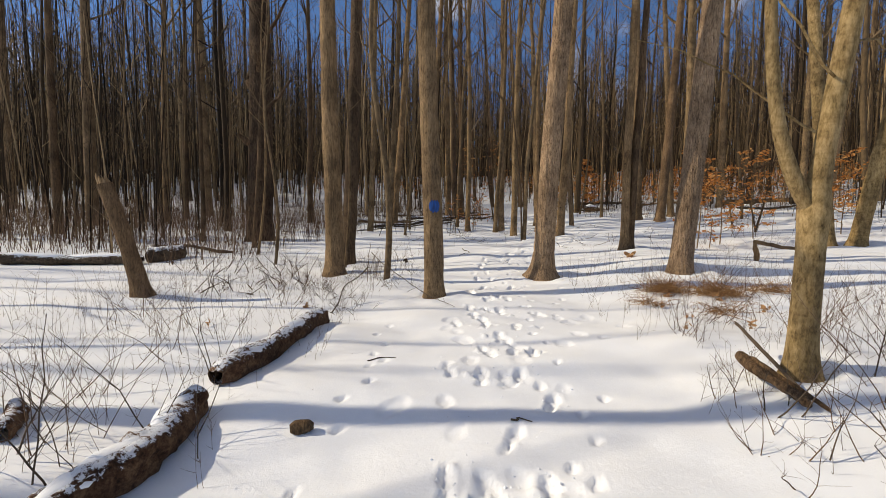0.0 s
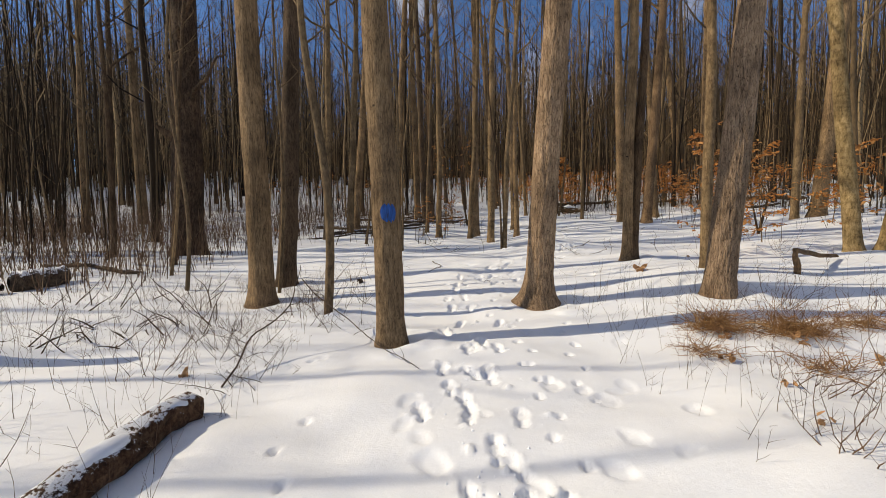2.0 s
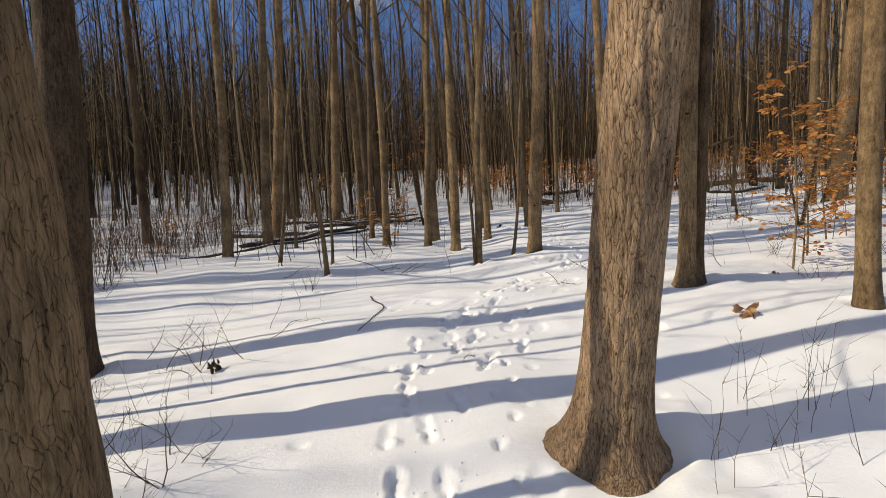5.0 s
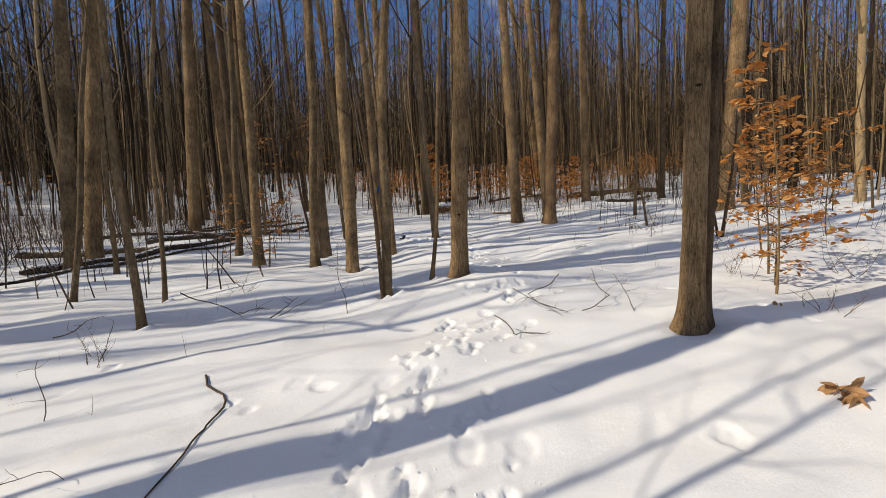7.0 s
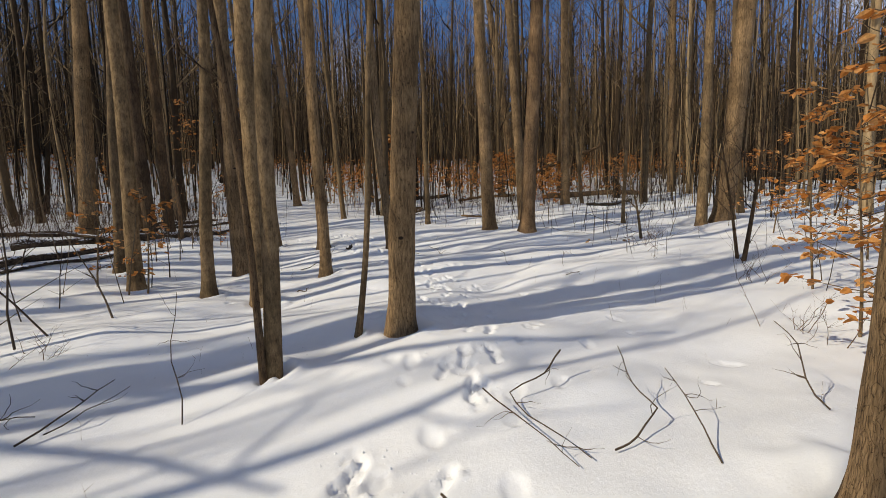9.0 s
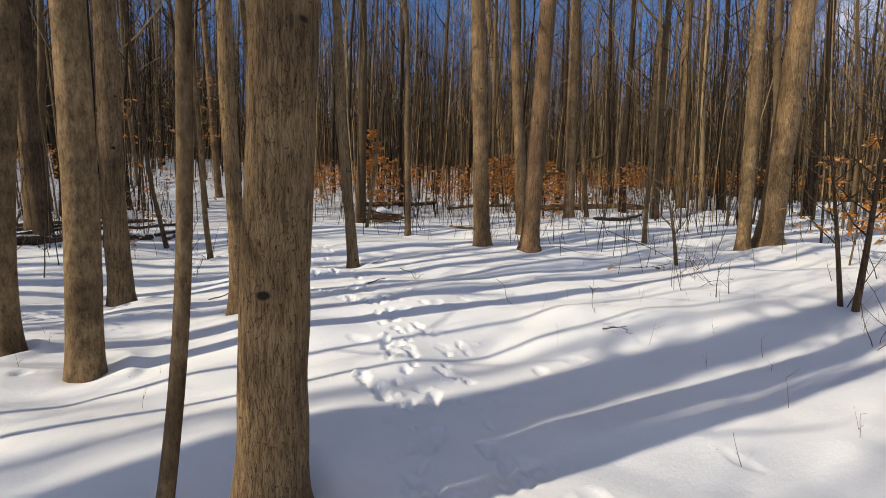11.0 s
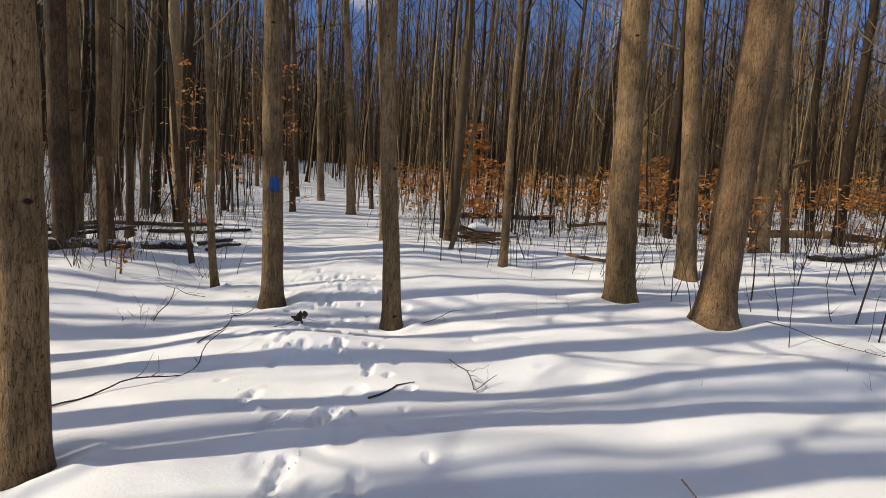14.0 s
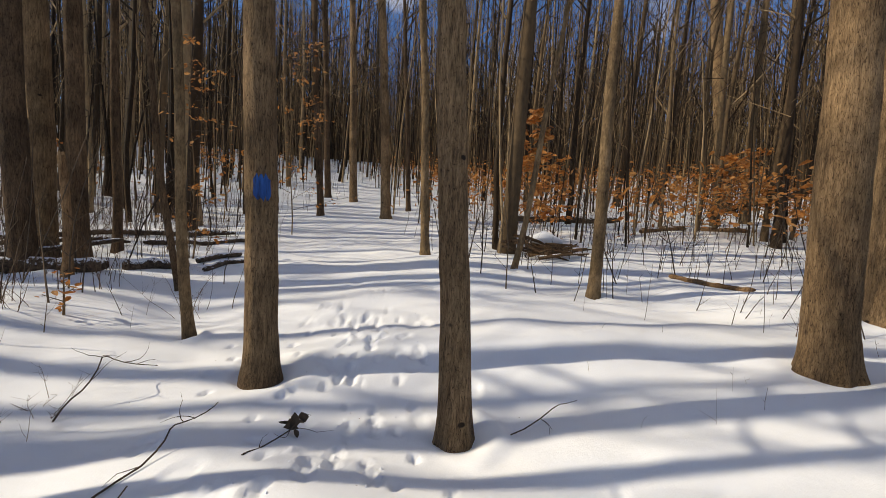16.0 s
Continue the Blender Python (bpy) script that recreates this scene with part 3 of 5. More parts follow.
tree(6.69, 22.63, 0.082, (-0.021, 0.010), 'smooth', mound=-0.035)
tree(1.04, 22.98, 0.046, (-0.091, -0.050), 'dark', mound=-0.11)
tree(-1.12, 23.21, 0.155, (-0.029, -0.025), 'dark')
tree(13.12, 23.40, 0.191, (-0.007, 0.007), 'ridged', mound=0.18)
tree(-2.61, 23.64, 0.194, (0.052, 0.015), 'ridged')
tree(-0.75, 23.72, 0.127, (-0.019, -0.014), 'dark')
tree(17.99, 23.73, 0.159, (0.012, -0.013), 'smooth')
tree(5.91, 24.01, 0.051, (0.095, -0.023), 'smooth', mound=0.06)
tree(-1.56, 24.07, 0.168, (-0.017, -0.014), 'ridged')
tree(14.71, 24.17, 0.086, (-0.052, 0.055), 'smooth')
tree(-0.88, 24.67, 0.073, (-0.015, -0.010), 'dark')
tree(4.44, 25.32, 0.089, (-0.060, 0.004), 'smooth', mound=0.05)
tree(22.10, 25.45, 0.195, (-0.006, 0.010), 'ridged')
tree(1.27, 30.53, 0.107, (-0.061, -0.013), 'dark', mound=0.12)
tree(3.30, 30.65, 0.164, (-0.076, -0.005), 'ridged', mound=0.13)
tree(3.98, 34.24, 0.104, (-0.071, -0.001), 'dark')
tree(1.47, 36.31, 0.179, (-0.056, -0.008), 'ridged')
tree(19.87, 37.19, 0.373, (-0.104, 0.082), 'ridged')
tree(0.00, 37.95, 0.152, (-0.064, -0.013), 'dark')

# ---- special trees of the first clearing ----
def yellow_birch(x, y):
    """A smooth yellow trunk that forks at breast height, the two stems swinging apart."""
    rng = np.random.RandomState(5)
    MOUNDS.append((x, y, 0.13))
    z = height(x, y)
    BASES.append((x, y, 0.1))
    t = thing("forked_tree", (x, y, z), "forked young tree with smooth sunlit yellowish bark", "tree", "forest trees")
    soft = lambda h, a: math.log1p(math.exp((h - a) * 5)) / 5
    main = lambda h: np.array([0.0 * h + 0.125 * soft(h, 1.30) - 0.08 * soft(h, 4.0), -0.01 * h, h])
    hs = np.concatenate([np.linspace(-0.25, 0.6, 16), np.linspace(0.68, 1.7, 22), np.linspace(1.8, 13, 40)])
    rad = 0.088 * (1 + 0.5 * np.exp(-np.clip(hs, -0.1, None) / 0.15)) * np.where(hs < 1.26, 1, np.clip(0.80 - 0.055 * (hs - 1.26), 0.1, 1)) * (1 + 0.16 * np.exp(-((hs - 1.28) / 0.14) ** 2))
    hc = hs[:, None]
    knobby = lambda th, i: 1 + 0.035 * vnoise(th * 5 / 6.283, hc * 3.5) + 0.012 * vnoise(th * 14 / 6.283, hc * 11) + 0.08 * np.exp(-np.clip(hc, 0, None) / 0.15) * np.sin(5 * th + 1)
    part("trunk", [tube([main(h) for h in hs], rad, 32, knobby)], BARK["mossy"], t)
    hf = np.concatenate([np.linspace(1.22, 2.6, 22), np.linspace(2.7, 9, 18)])
    fork = np.array([main(1.22) + np.array([-0.02 - 0.34 * (1 - math.exp(-(h - 1.22) * 2.0)) + 0.03 * soft(h, 2.6), 0.05 * (h - 1.22), h - 1.22]) for h in hf])
    part("limb", [tube(fork, np.interp(hf, [1.22, 1.6, 2.6, 9], [0.058, 0.048, 0.040, 0.014]), 22, lambda th, i: 1 + 0.05 * vnoise(th * 4 / 6.283 + 7, hf[:, None] * 4))], BARK["mossy"], t)
    for h, a, L in ((1.75, 2.7, 1.6), (2.15, -2.6, 1.9), (2.4, 0.4, 1.5), (2.75, 3.0, 2.2), (3.0, -0.5, 1.8)):
        P, R = boughs(main(h)[None], np.array([[math.cos(a), math.sin(a), 0.35]]), np.array([L]), np.array([0.011]), rng, 8, 0.0, 0.22)
        part("side_branch", [tubes(P, R, 5)], BARK["mossy"], t)
    part("crown", crown(main, lambda h: 0.03, 3.0, 12, 16, rng, 1.6, 4, 5), BARK["mossy"], t)


def broken_end(pts, r, rng, sides=14):
    """A short splintered ring that closes a broken trunk."""
    top, d = pts[-1], (pts[-1] - pts[-2]) / np.linalg.norm(pts[-1] - pts[-2])
    out = []
    for k in range(9):
        a = k / 9 * 6.283
        off = np.array([math.cos(a), math.sin(a), 0]) * r * 0.62
        L = r * (0.5 + 1.4 * rng.rand())
        out.append(tube([top + off - d * r, top + off + d * L * 0.5, top + off * 0.9 + d * L], [r * 0.34, r * 0.26, r * 0.05], 5))
    return out


def snag(x, y, r, top, lean, material, label, hollow=False):
    rng = np.random.RandomState(int(abs(x * 71 + y * 31)) + 3)
    z = height(x, y)
    BASES.append((x, y, r))
    t = thing("broken_snag", (x, y, z), label, "dead tree")
    axis = lambda h: np.array([lean[0] * h + 0.03 * math.sin(h * 2), lean[1] * h, h])
    body = trunk_tube(axis, r, 9, "ridged", rng, True, top=top, flare=0.35)
    part("trunk", [body], material, t)
    pts = np.array([axis(top - 0.1), axis(top)])
    part("splintered_top", broken_end(pts, r * 0.8, rng), PALE_WOOD, t, "pale splintered broken wood")
    return t


yellow_birch(2.44, 3.14)
# trees off to the sunny side, known by their shadows on the snow
tree(-7.6, 2.35, 0.13, (0.01, 0.0), "ridged")
tree(-9.5, 0.6, 0.16, (0.0, 0.01), "ridged")
tree(-11.5, 3.6, 0.05, (0.0, 0.01), "dark")
tree(-12.0, 5.0, 0.06, (0.0, 0.0), "dark")
snag(-5.28, 6.02, 0.12, 1.72, (-0.20, -0.12), BARK["tan"], "leaning broken snag with peeling bark in snow")
snag(-0.41, 23.02, 0.055, 1.6, (-0.03, -0.02), BARK["tan"], "thin broken snag stub beside dark logs")


def sapling(x, y, r, tall, bends, kind="smooth"):
    """A slender stem whose line swings sideways."""
    rng = np.random.RandomState(int(abs(x * 17 + y * 91)))
    z = height(x, y)
    BASES.append((x, y, r))
    t = thing("sapling", (x, y, z), "slender crooked bare sapling rising from snow", "sapling", "saplings")
    hs = np.linspace(-0.15, tall, 26)
    line = lambda h: np.array([bends[0] * h + bends[1] * math.sin(h * bends[2]), 0.02 * h, h])
    part("stem", [tube([line(h) for h in hs], r * np.linspace(1.15, 0.3, 26), 8)], BARK[kind], t)
    part("crown", crown(line, lambda h: r * 0.6, tall * 0.3, tall, 12, rng, 1.2, 4, 4), BARK[kind], t, kind="stuff")


sapling(-1.65, 7.44, 0.055, 11, (-0.045, 0.10, 1.15))
sapling(1.46, 13.22, 0.026, 7, (-0.07, 0.05, 1.0), "dark")
sapling(-2.9, 8.9, 0.03, 8, (0.02, 0.08, 0.9))
sapling(-4.6, 9.1, 0.032, 9, (-0.03, 0.10, 1.3))
sapling(-5.6, 10.2, 0.03, 9, (0.05, 0.12, 0.8))
sapling(9.06, 14.11, 0.035, 2.6, (0.22, 0.03, 1.5), "dark")
sapling(9.2, 14.3, 0.028, 2.2, (-0.25, 0.03, 1.5), "dark")
sapling(10.1, 17.1, 0.035, 1.6, (-0.25, 0.05, 2.0))


# ---- beech saplings that keep their dry leaves ----
def leaf_blades(at, size, rng, flat=0.35):
    """Folded pointed blades at many places, drooping at random."""
    n = len(at)
    a, tilt, roll = rng.rand(n) * 6.283, rng.normal(-0.25, flat, n), rng.normal(0, 0.6, n)
    f = np.stack([np.cos(a) * np.cos(tilt), np.sin(a) * np.cos(tilt), np.sin(tilt)], 1)
    s = np.cross(f, np.array([0, 0, 1.0]))
    s /= np.linalg.norm(s, axis=1, keepdims=True) + 1e-9
    u = np.cross(s, f)
    s = s * np.cos(roll)[:, None] + u * np.sin(roll)[:, None]
    u = np.cross(s, f)
    L = (size * (0.6 + 0.7 * rng.rand(n)))[:, None]
    W = L * 0.27
    base, tip = at, at + f * L + u * L * 0.08
    m1, m2 = at + f * L * 0.3, at + f * L * 0.68
    v = np.stack([base, m1 + s * W + u * W * 0.5, m1, m1 - s * W + u * W * 0.5, m2 + s * W * 0.85 + u * W * 0.4, m2 + u * W * 0.1, m2 - s * W * 0.85 + u * W * 0.4, tip], 1)
    q = np.array([[0, 1, 2, 2], [0, 2, 3, 3], [1, 4, 5, 2], [2, 5, 6, 3], [4, 7, 5, 5], [5, 7, 6, 6]])
    tri = []
    for w, x, y, z in q.tolist():
        tri.append((w, x, y))
        if z != y:
            tri.append((w, y, z))
    tri = np.array(tri)
    return v.reshape(-1, 3), (tri[None] + (np.arange(n) * 8)[:, None, None]).reshape(-1, 3)


def beech(x, y, tall, spread, leaves, size, low=0.12, r=0.016, label="beech sapling holding dry orange-brown leaves above snow"):
    rng = np.random.RandomState(int(abs(x * 53 + y * 37)) + 11)
    z = height(x, y)
    t = thing("beech_sapling", (x, y, z), label, "sapling", "beech saplings")
    hs = np.linspace(-0.1, tall, 12)
    line = lambda h: np.array([0.05 * math.sin(h * 1.7 + x), 0.05 * math.sin(h * 1.3 + y), h])
    part("stem", [tube([line(h) for h in hs], np.linspace(r, r * 0.2, 12), 7)], BARK["smooth"], t)
    n = int(7 + tall * 5)
    h = tall * (low + (0.97 - low) * (np.arange(n) + rng.rand(n)) / n)
    ang = rng.rand(n) * 6.283
    L = spread * (0.5 + 0.6 * rng.rand(n)) * (1.05 - 0.75 * h / tall)
    way = np.stack([np.cos(ang), np.sin(ang), 0.25 + 0.3 * rng.rand(n)], 1)
    P, R = boughs(np.array([line(q) for q in h]), way, L, np.full(n, r * 0.4), rng, 5, -0.02, 0.16)
    k = np.repeat(np.arange(n), 4)
    j = rng.randint(1, 5, len(k))
    a2 = ang[k] + rng.choice([-0.7, 0.7], len(k))
    P2, R2 = boughs(P[k, j], np.stack([np.cos(a2), np.sin(a2), np.full(len(k), 0.05)], 1), L[k] * 0.4, R[k, j] * 0.6, rng, 3, -0.03, 0.16)
    part("branch_mass", [tubes(P, R, 4), tubes(P2, R2, 3)], TWIG, t, kind="stuff")
    pts = np.concatenate([P[:, 2:].reshape(-1, 3), P2[:, 1:].reshape(-1, 3)])
    at = pts[rng.randint(0, len(pts), leaves)] + rng.normal(0, 0.035, (leaves, 3)) * np.array([1, 1, 0.5])
    v, f = leaf_blades(at, size, rng)
    part("foliage", [(v, f)], LEAF, t, "dry curled orange-brown leaves", smooth=False, kind="stuff")


beech(5.69, 11.02, 2.9, 0.95, 300, 0.10)
beech(6.58, 11.68, 2.1, 1.15, 300, 0.10)
beech(8.07, 12.70, 2.7, 1.2, 320, 0.10)
beech(6.14, 11.32, 0.75, 0.4, 60, 0.09)
beech(11.0, 13.2, 2.6, 1.3, 300, 0.11)
beech(12.4, 15.4, 2.2, 1.4, 300, 0.11)
beech(-0.09, 17.40, 1.7, 0.7, 110, 0.09)
beech(-0.9, 18.2, 1.5, 0.8, 110, 0.09)
beech(0.6, 21.6, 0.5, 0.25, 22, 0.09)
beech(7.0, 27.6, 3.4, 1.2, 900, 0.15)
beech(8.3, 29.5, 2.4, 1.2, 420, 0.15)
beech(13.6, 29.0, 2.6, 1.7, 560, 0.15)
beech(15.2, 30.5, 2.8, 1.9, 560, 0.15)
beech(17.0, 29.0, 2.4, 1.6, 420, 0.15)
beech(1.2, 27.5, 4.8, 1.7, 300, 0.10)
beech(-0.6, 26.5, 4.2, 1.6, 240, 0.10)
beech(0.4, 24.6, 1.4, 0.8, 70, 0.10)
beech(11.5, 22.4, 1.5, 0.9, 120, 0.11)
beech(13.0, 25.5, 2.0, 1.2, 220, 0.11)
beech(16.5, 23.5, 2.2, 1.4, 260, 0.11)
beech(-6.2, 17.5, 1.2, 0.7, 70, 0.09)


# ---- logs, sticks and brush on the snow ----
def log(a, b, r, material, label, snow=0.0, sink=0.35, lift=(0, 0), name="fallen_log", taper=0.8, segs=22):
    rng = np.random.RandomState(int(abs(a[0] * 97 + a[1] * 13 + b[0] * 7)) + 1)
    mid = ((a[0] + b[0]) / 2, (a[1] + b[1]) / 2)
    z = height(*mid)
    t = thing(name, (mid[0], mid[1], z), label, "log" if r > 0.045 else "branch", "fallen wood")
    s = np.linspace(0, 1, segs)
    side = 0.25 * r
    pts = np.array([(a[0] + (b[0] - a[0]) * q - mid[0] + side * math.sin(q * 7 + a[0]), a[1] + (b[1] - a[1]) * q - mid[1] + side * math.sin(q * 5),
                     height(a[0] + (b[0] - a[0]) * q, a[1] + (b[1] - a[1]) * q) - z + r * (1 - 2 * sink * 0.5) + lift[0] + (lift[1] - lift[0]) * q) for q in s])
    rad = r * np.linspace(1, taper, segs)
    rad[0], rad[-1] = rad[0] * 0.55, rad[-1] * 0.5
    seed = rng.rand() * 50
    rel = lambda th, i: 1 + 0.26 * vnoise(th * 9 / 6.283 + seed, i * 0.45 + seed) + 0.14 * vnoise(th * 3 + seed, i * 1.9) - 0.1 * (np.sin(th * 2 + seed) > 0.6)
    body = tube(pts, rad, 20 if r > 0.06 else 9, rel)
    part("bark" if r > 0.06 else "stem", [body], material, t)
    if snow > 0.55 and r > 0.055:
        # snow that lies along the top in broken lengths
        lo = 0
        while lo < segs - 4:
            hi = min(segs - 1, lo + rng.randint(5, 11))
            k = np.linspace(lo + 0.3, hi - 0.3, 14)
            line = np.stack([np.interp(k, np.arange(segs), pts[:, c]) for c in range(3)], 1)
            rr = np.interp(k, np.arange(segs), r * np.linspace(1, taper, segs))
            line[:, 2] += rr * 0.62
            wide = rr * (0.35 + 0.45 * snow) * np.sin(np.linspace(0.12, math.pi - 0.12, 14)) ** 0.5
            v, q = tube(line, wide, 12, lambda th, i: 1 + 0.25 * vnoise(th * 4 / 6.283 + lo, i * 0.5 + seed) + 0.1 * vnoise(th * 9 / 6.283, i * 1.3))
            v[:, 2] = np.repeat(line[:, 2], 12) + (v[:, 2] - np.repeat(line[:, 2], 12)) * 0.62
            part("snow_cap", [(v, q)], SNOW, t, "soft lying snow")
            lo = hi + rng.randint(0, 2)
    return t


log((-2.0, 1.50), (-2.0, 2.72), 0.14, ROT, "rotten dark brown log dusted with snow", 0.75)
log((-2.04, 2.93), (-1.86, 4.9), 0.12, ROT, "rotten brown log section half buried in snow", 0.75)
log((-2.95, 2.15), (-3.35, 2.6), 0.07, ROT, "dark rotten wood chunk in snow", 0.5)
log((-10.6, 8.3), (-7.7, 8.95), 0.15, LOG_BARK, "long snow-covered grey log at the thicket", 0.95, 0.2)
log((-7.7, 9.1), (-7.2, 9.8), 0.20, LOG_BARK, "snow-topped rotten stump end", 0.9, 0.3)
log((2.05, 3.26), (2.12, 2.64), 0.05, ROT_DRY, "decayed splintered branch beside the forked tree", 0, 0.1, (0.10, 0.0), taper=0.6)
log((2.09, 3.2), (2.22, 2.6), 0.028, ROT_DRY, "splintered strip of decayed wood in snow", 0, 0.1, (0.12, 0.0), taper=0.4)
log((2.22, 2.8), (2.16, 3.5), 0.014, TWIG, "dark broken stick leaning on dead wood", 0, 0, (0.0, 0.32), "stick")
log((5.58, 8.55), (5.55, 8.6), 0.05, BARK["tan"], "upright end of a fallen arched limb", 0, 0, (-0.1, 0.36), "fallen_limb")
log((5.55, 8.6), (7.4, 9.85), 0.045, BARK["tan"], "arched fallen limb resting on snow", 0, 0, (0.34, 0.02), "fallen_limb")
log((8.55, 23.85), (9.2, 22.8), 0.045, ROT_DRY, "bare fallen branch lying on snow", 0, 0.2)
log((11.6, 30.2), (13.6, 30.9), 0.09, BARK["tan"], "fallen log partly under snow", 0.6, 0.3)
log((13.9, 30.6), (15.0, 29.9), 0.08, BARK["tan"], "fallen log partly under snow", 0.6, 0.3)
log((7.5, 31.8), (12.0, 32.5), 0.12, LOG_BARK, "long dark log across the woods floor", 0.5, 0.2)
log((15.5, 28.0), (21.0, 26.5), 0.14, BARK["tan"], "large fallen trunk lying in the woods", 0.5, 0.1)
log((13.5, 22.6), (17.5, 24.0), 0.08, LOG_BARK, "dark fallen branch in the woods", 0.5, 0.1)
log((14.0, 30.5), (19.0, 27.5), 0.10, BARK["dark"], "broken trunk propped above the snow", 0, 0, (0.4, 2.6))
log((-3.6, 22.2), (-0.2, 23.5), 0.13, LOG_BARK, "dark rotting log along the thicket edge", 0.6, 0.3)
log((-0.1, 23.6), (0.6, 24.1), 0.09, LOG_BARK, "dark rotting log along the thicket edge", 0.6, 0.3)
log((0.6, 24.3), (1.05, 25.0), 0.06, LOG_BARK, "short dark log end in snow", 0.6, 0.3)
log((0.9, 23.9), (1.35, 24.6), 0.05, LOG_BARK, "short dark log end in snow", 0.6, 0.3)
log((-5.5, 24.5), (0.2, 26.8), 0.07, LOG_BARK, "thin fallen trunk across the brush", 0.5, 0.1)
log((-6.0, 21.0), (-2.5, 20.0), 0.09, LOG_BARK, "fallen trunk at the brush edge", 0.5, 0.2)
log((-5.4, 16.5), (-1.0, 20.5), 0.045, LOG_BARK, "long thin fallen stem on snow", 0, 0.1)
log((-4.5, 17.9), (-1.2, 21.5), 0.08, LOG_BARK, "fallen log on snow below trunks", 0.5, 0.2)
log((-3.0, 22.9), (-1.4, 22.1), 0.05, LOG_BARK, "dark fallen branch among brush", 0, 0.1, (0.3, 0.0))
log((-2.4, 22.3), (-0.6, 24.4), 0.045, LOG_BARK, "dark fallen branch among brush", 0, 0.1, (0.05, 0.25))
log((-4.0, 24.0), (-1.0, 25.2), 0.06, LOG_BARK, "dark fallen branch among brush", 0, 0.1, (0.1, 0.0))
log((-0.9, 25.4), (1.0, 26.6), 0.05, LOG_BARK, "dark fallen branch among brush", 0, 0.1)
log((-9.5, 11.5), (-6.5, 10.6), 0.06, LOG_BARK, "fallen branch in the brown thicket", 0.3, 0.1)
log((-1.22, 2.42), (-1.08, 2.47), 0.045, BARK["dark"], "dark lump of wood poking out of snow", 0.5, 0.2, (0, 0), "wood_lump", 0.9, 8)


def stick(points, r, label="thin dark stick lying on snow", rise=None, twigs=0):
    """A crooked stick that follows the snow; rise lifts it, end by end."""
    rng = np.random.RandomState(int(abs(points[0][0] * 311 + points[0][1] * 17)))
    n = 6 * (len(points) - 1) + 1
    s = np.linspace(0, len(points) - 1, n)
    xy = np.stack([np.interp(s, range(len(points)), [p[k] for p in points]) for k in (0, 1)], 1)
    r *= 0.62
    xy += np.cumsum(rng.normal(0, r * 0.8, xy.shape), 0) * np.sin(np.linspace(0, math.pi, n))[:, None]
    w = np.sin(np.linspace(0, math.pi, n))
    xy[:, 0] += 0.05 * w * np.sin(s * 4.1 + points[0][0] * 9)
    xy[:, 1] += 0.04 * w * np.sin(s * 3.3 + points[0][1] * 7)
    up = np.interp(s, range(len(points)), rise) if rise else np.zeros(n)
    up = up + (0.03 * w * np.sin(s * 5 + points[0][0]) if rise else 0)
    z = np.array([height(*p) for p in xy]) + r * 0.5 + up + np.abs(rng.normal(0, r * 0.6, n))
    o = np.array([xy[0][0], xy[0][1], height(*xy[0])])
    t = thing("stick", o, label, "stick", "sticks on the snow")
    pts = np.column_stack([xy, z]) - o
    part("stem", [tube(pts, np.linspace(r, r * 0.45, n), 6)], TWIG, t)
    if twigs:
        k = rng.randint(2, n - 1, twigs)
        ang = rng.rand(twigs) * 6.283
        L = 0.08 + 0.22 * rng.rand(twigs)
        P, R = boughs(pts[k], np.stack([np.cos(ang), np.sin(ang), np.full(twigs, 0.25)], 1), L, np.full(twigs, r * 0.5), rng, 5, 0.0, 0.55)
        for k2 in range(twigs):
            part("side_twig", [tubes(P[k2:k2 + 1], R[k2:k2 + 1], 4)], TWIG, t)


stick([(-0.37, 11.60), (-0.26, 11.19), (-0.23, 10.70), (-0.39, 9.99)], 0.016, "crooked dark stick lying on snow")
stick([(-1.0, 3.53), (-0.75, 3.60)], 0.011)
stick([(0.22, 2.6), (0.36, 2.58)], 0.013, "flat brown bark scrap on snow")
stick([(-1.95, 5.3), (-1.9, 5.9), (-1.75, 6.5), (-1.85, 7.0)], 0.014, "dark dead stem standing out of snow", (0.0, 0.25, 0.55, 0.75), 7)
stick([(-1.8, 6.9), (-1.3, 6.5), (-0.75, 6.1), (-0.3, 5.5)], 0.011, "long thin branch drooping to snow", (0.6, 0.32, 0.1, 0.02), 4)
stick([(2.15, 11.33), (2.29, 11.03), (2.55, 10.99)], 0.009, "thin bent twig on snow", (0.18, 0.02, 0.02), 2)
stick([(2.73, 11.98), (2.93, 11.33)], 0.008, "thin twig on snow", (0.2, 0.01), 3)
stick([(3.48, 12.14), (3.01, 12.04), (3.02, 11.34)], 0.011, "forked dark branch on snow", (0.2, 0.04, 0.02), 5)
stick([(3.19, 11.34), (3.59, 11.39), (3.73, 11.84)], 0.010, "forked twig sticking out of snow", (0.02, 0.08, 0.3), 5)
stick([(3.54, 10.99), (3.69, 11.44)], 0.008, "thin twig standing out of snow", (0.0, 0.35), 4)
stick([(4.59, 11.01), (4.64, 11.36)], 0.010, "dark twig standing out of snow", (0.0, 0.5), 6)
stick([(0.07, 13.00), (0.41, 13.65)], 0.012, "dark stick leaning out of snow", (0.02, 0.1), 3)
stick([(0.95, 12.91), (0.92, 13.31)], 0.008, "thin upright twig in snow", (0.0, 0.8), 5)
stick([(-0.94, 13.59), (-0.33, 13.19), (0.06, 13.30)], 0.012, "tangled broken branch on snow", (0.35, 0.1, 0.05), 6)
stick([(-2.04, 13.22), (-1.53, 13.08)], 0.010, "thin broken branch on snow", (0.02, 0.2), 3)
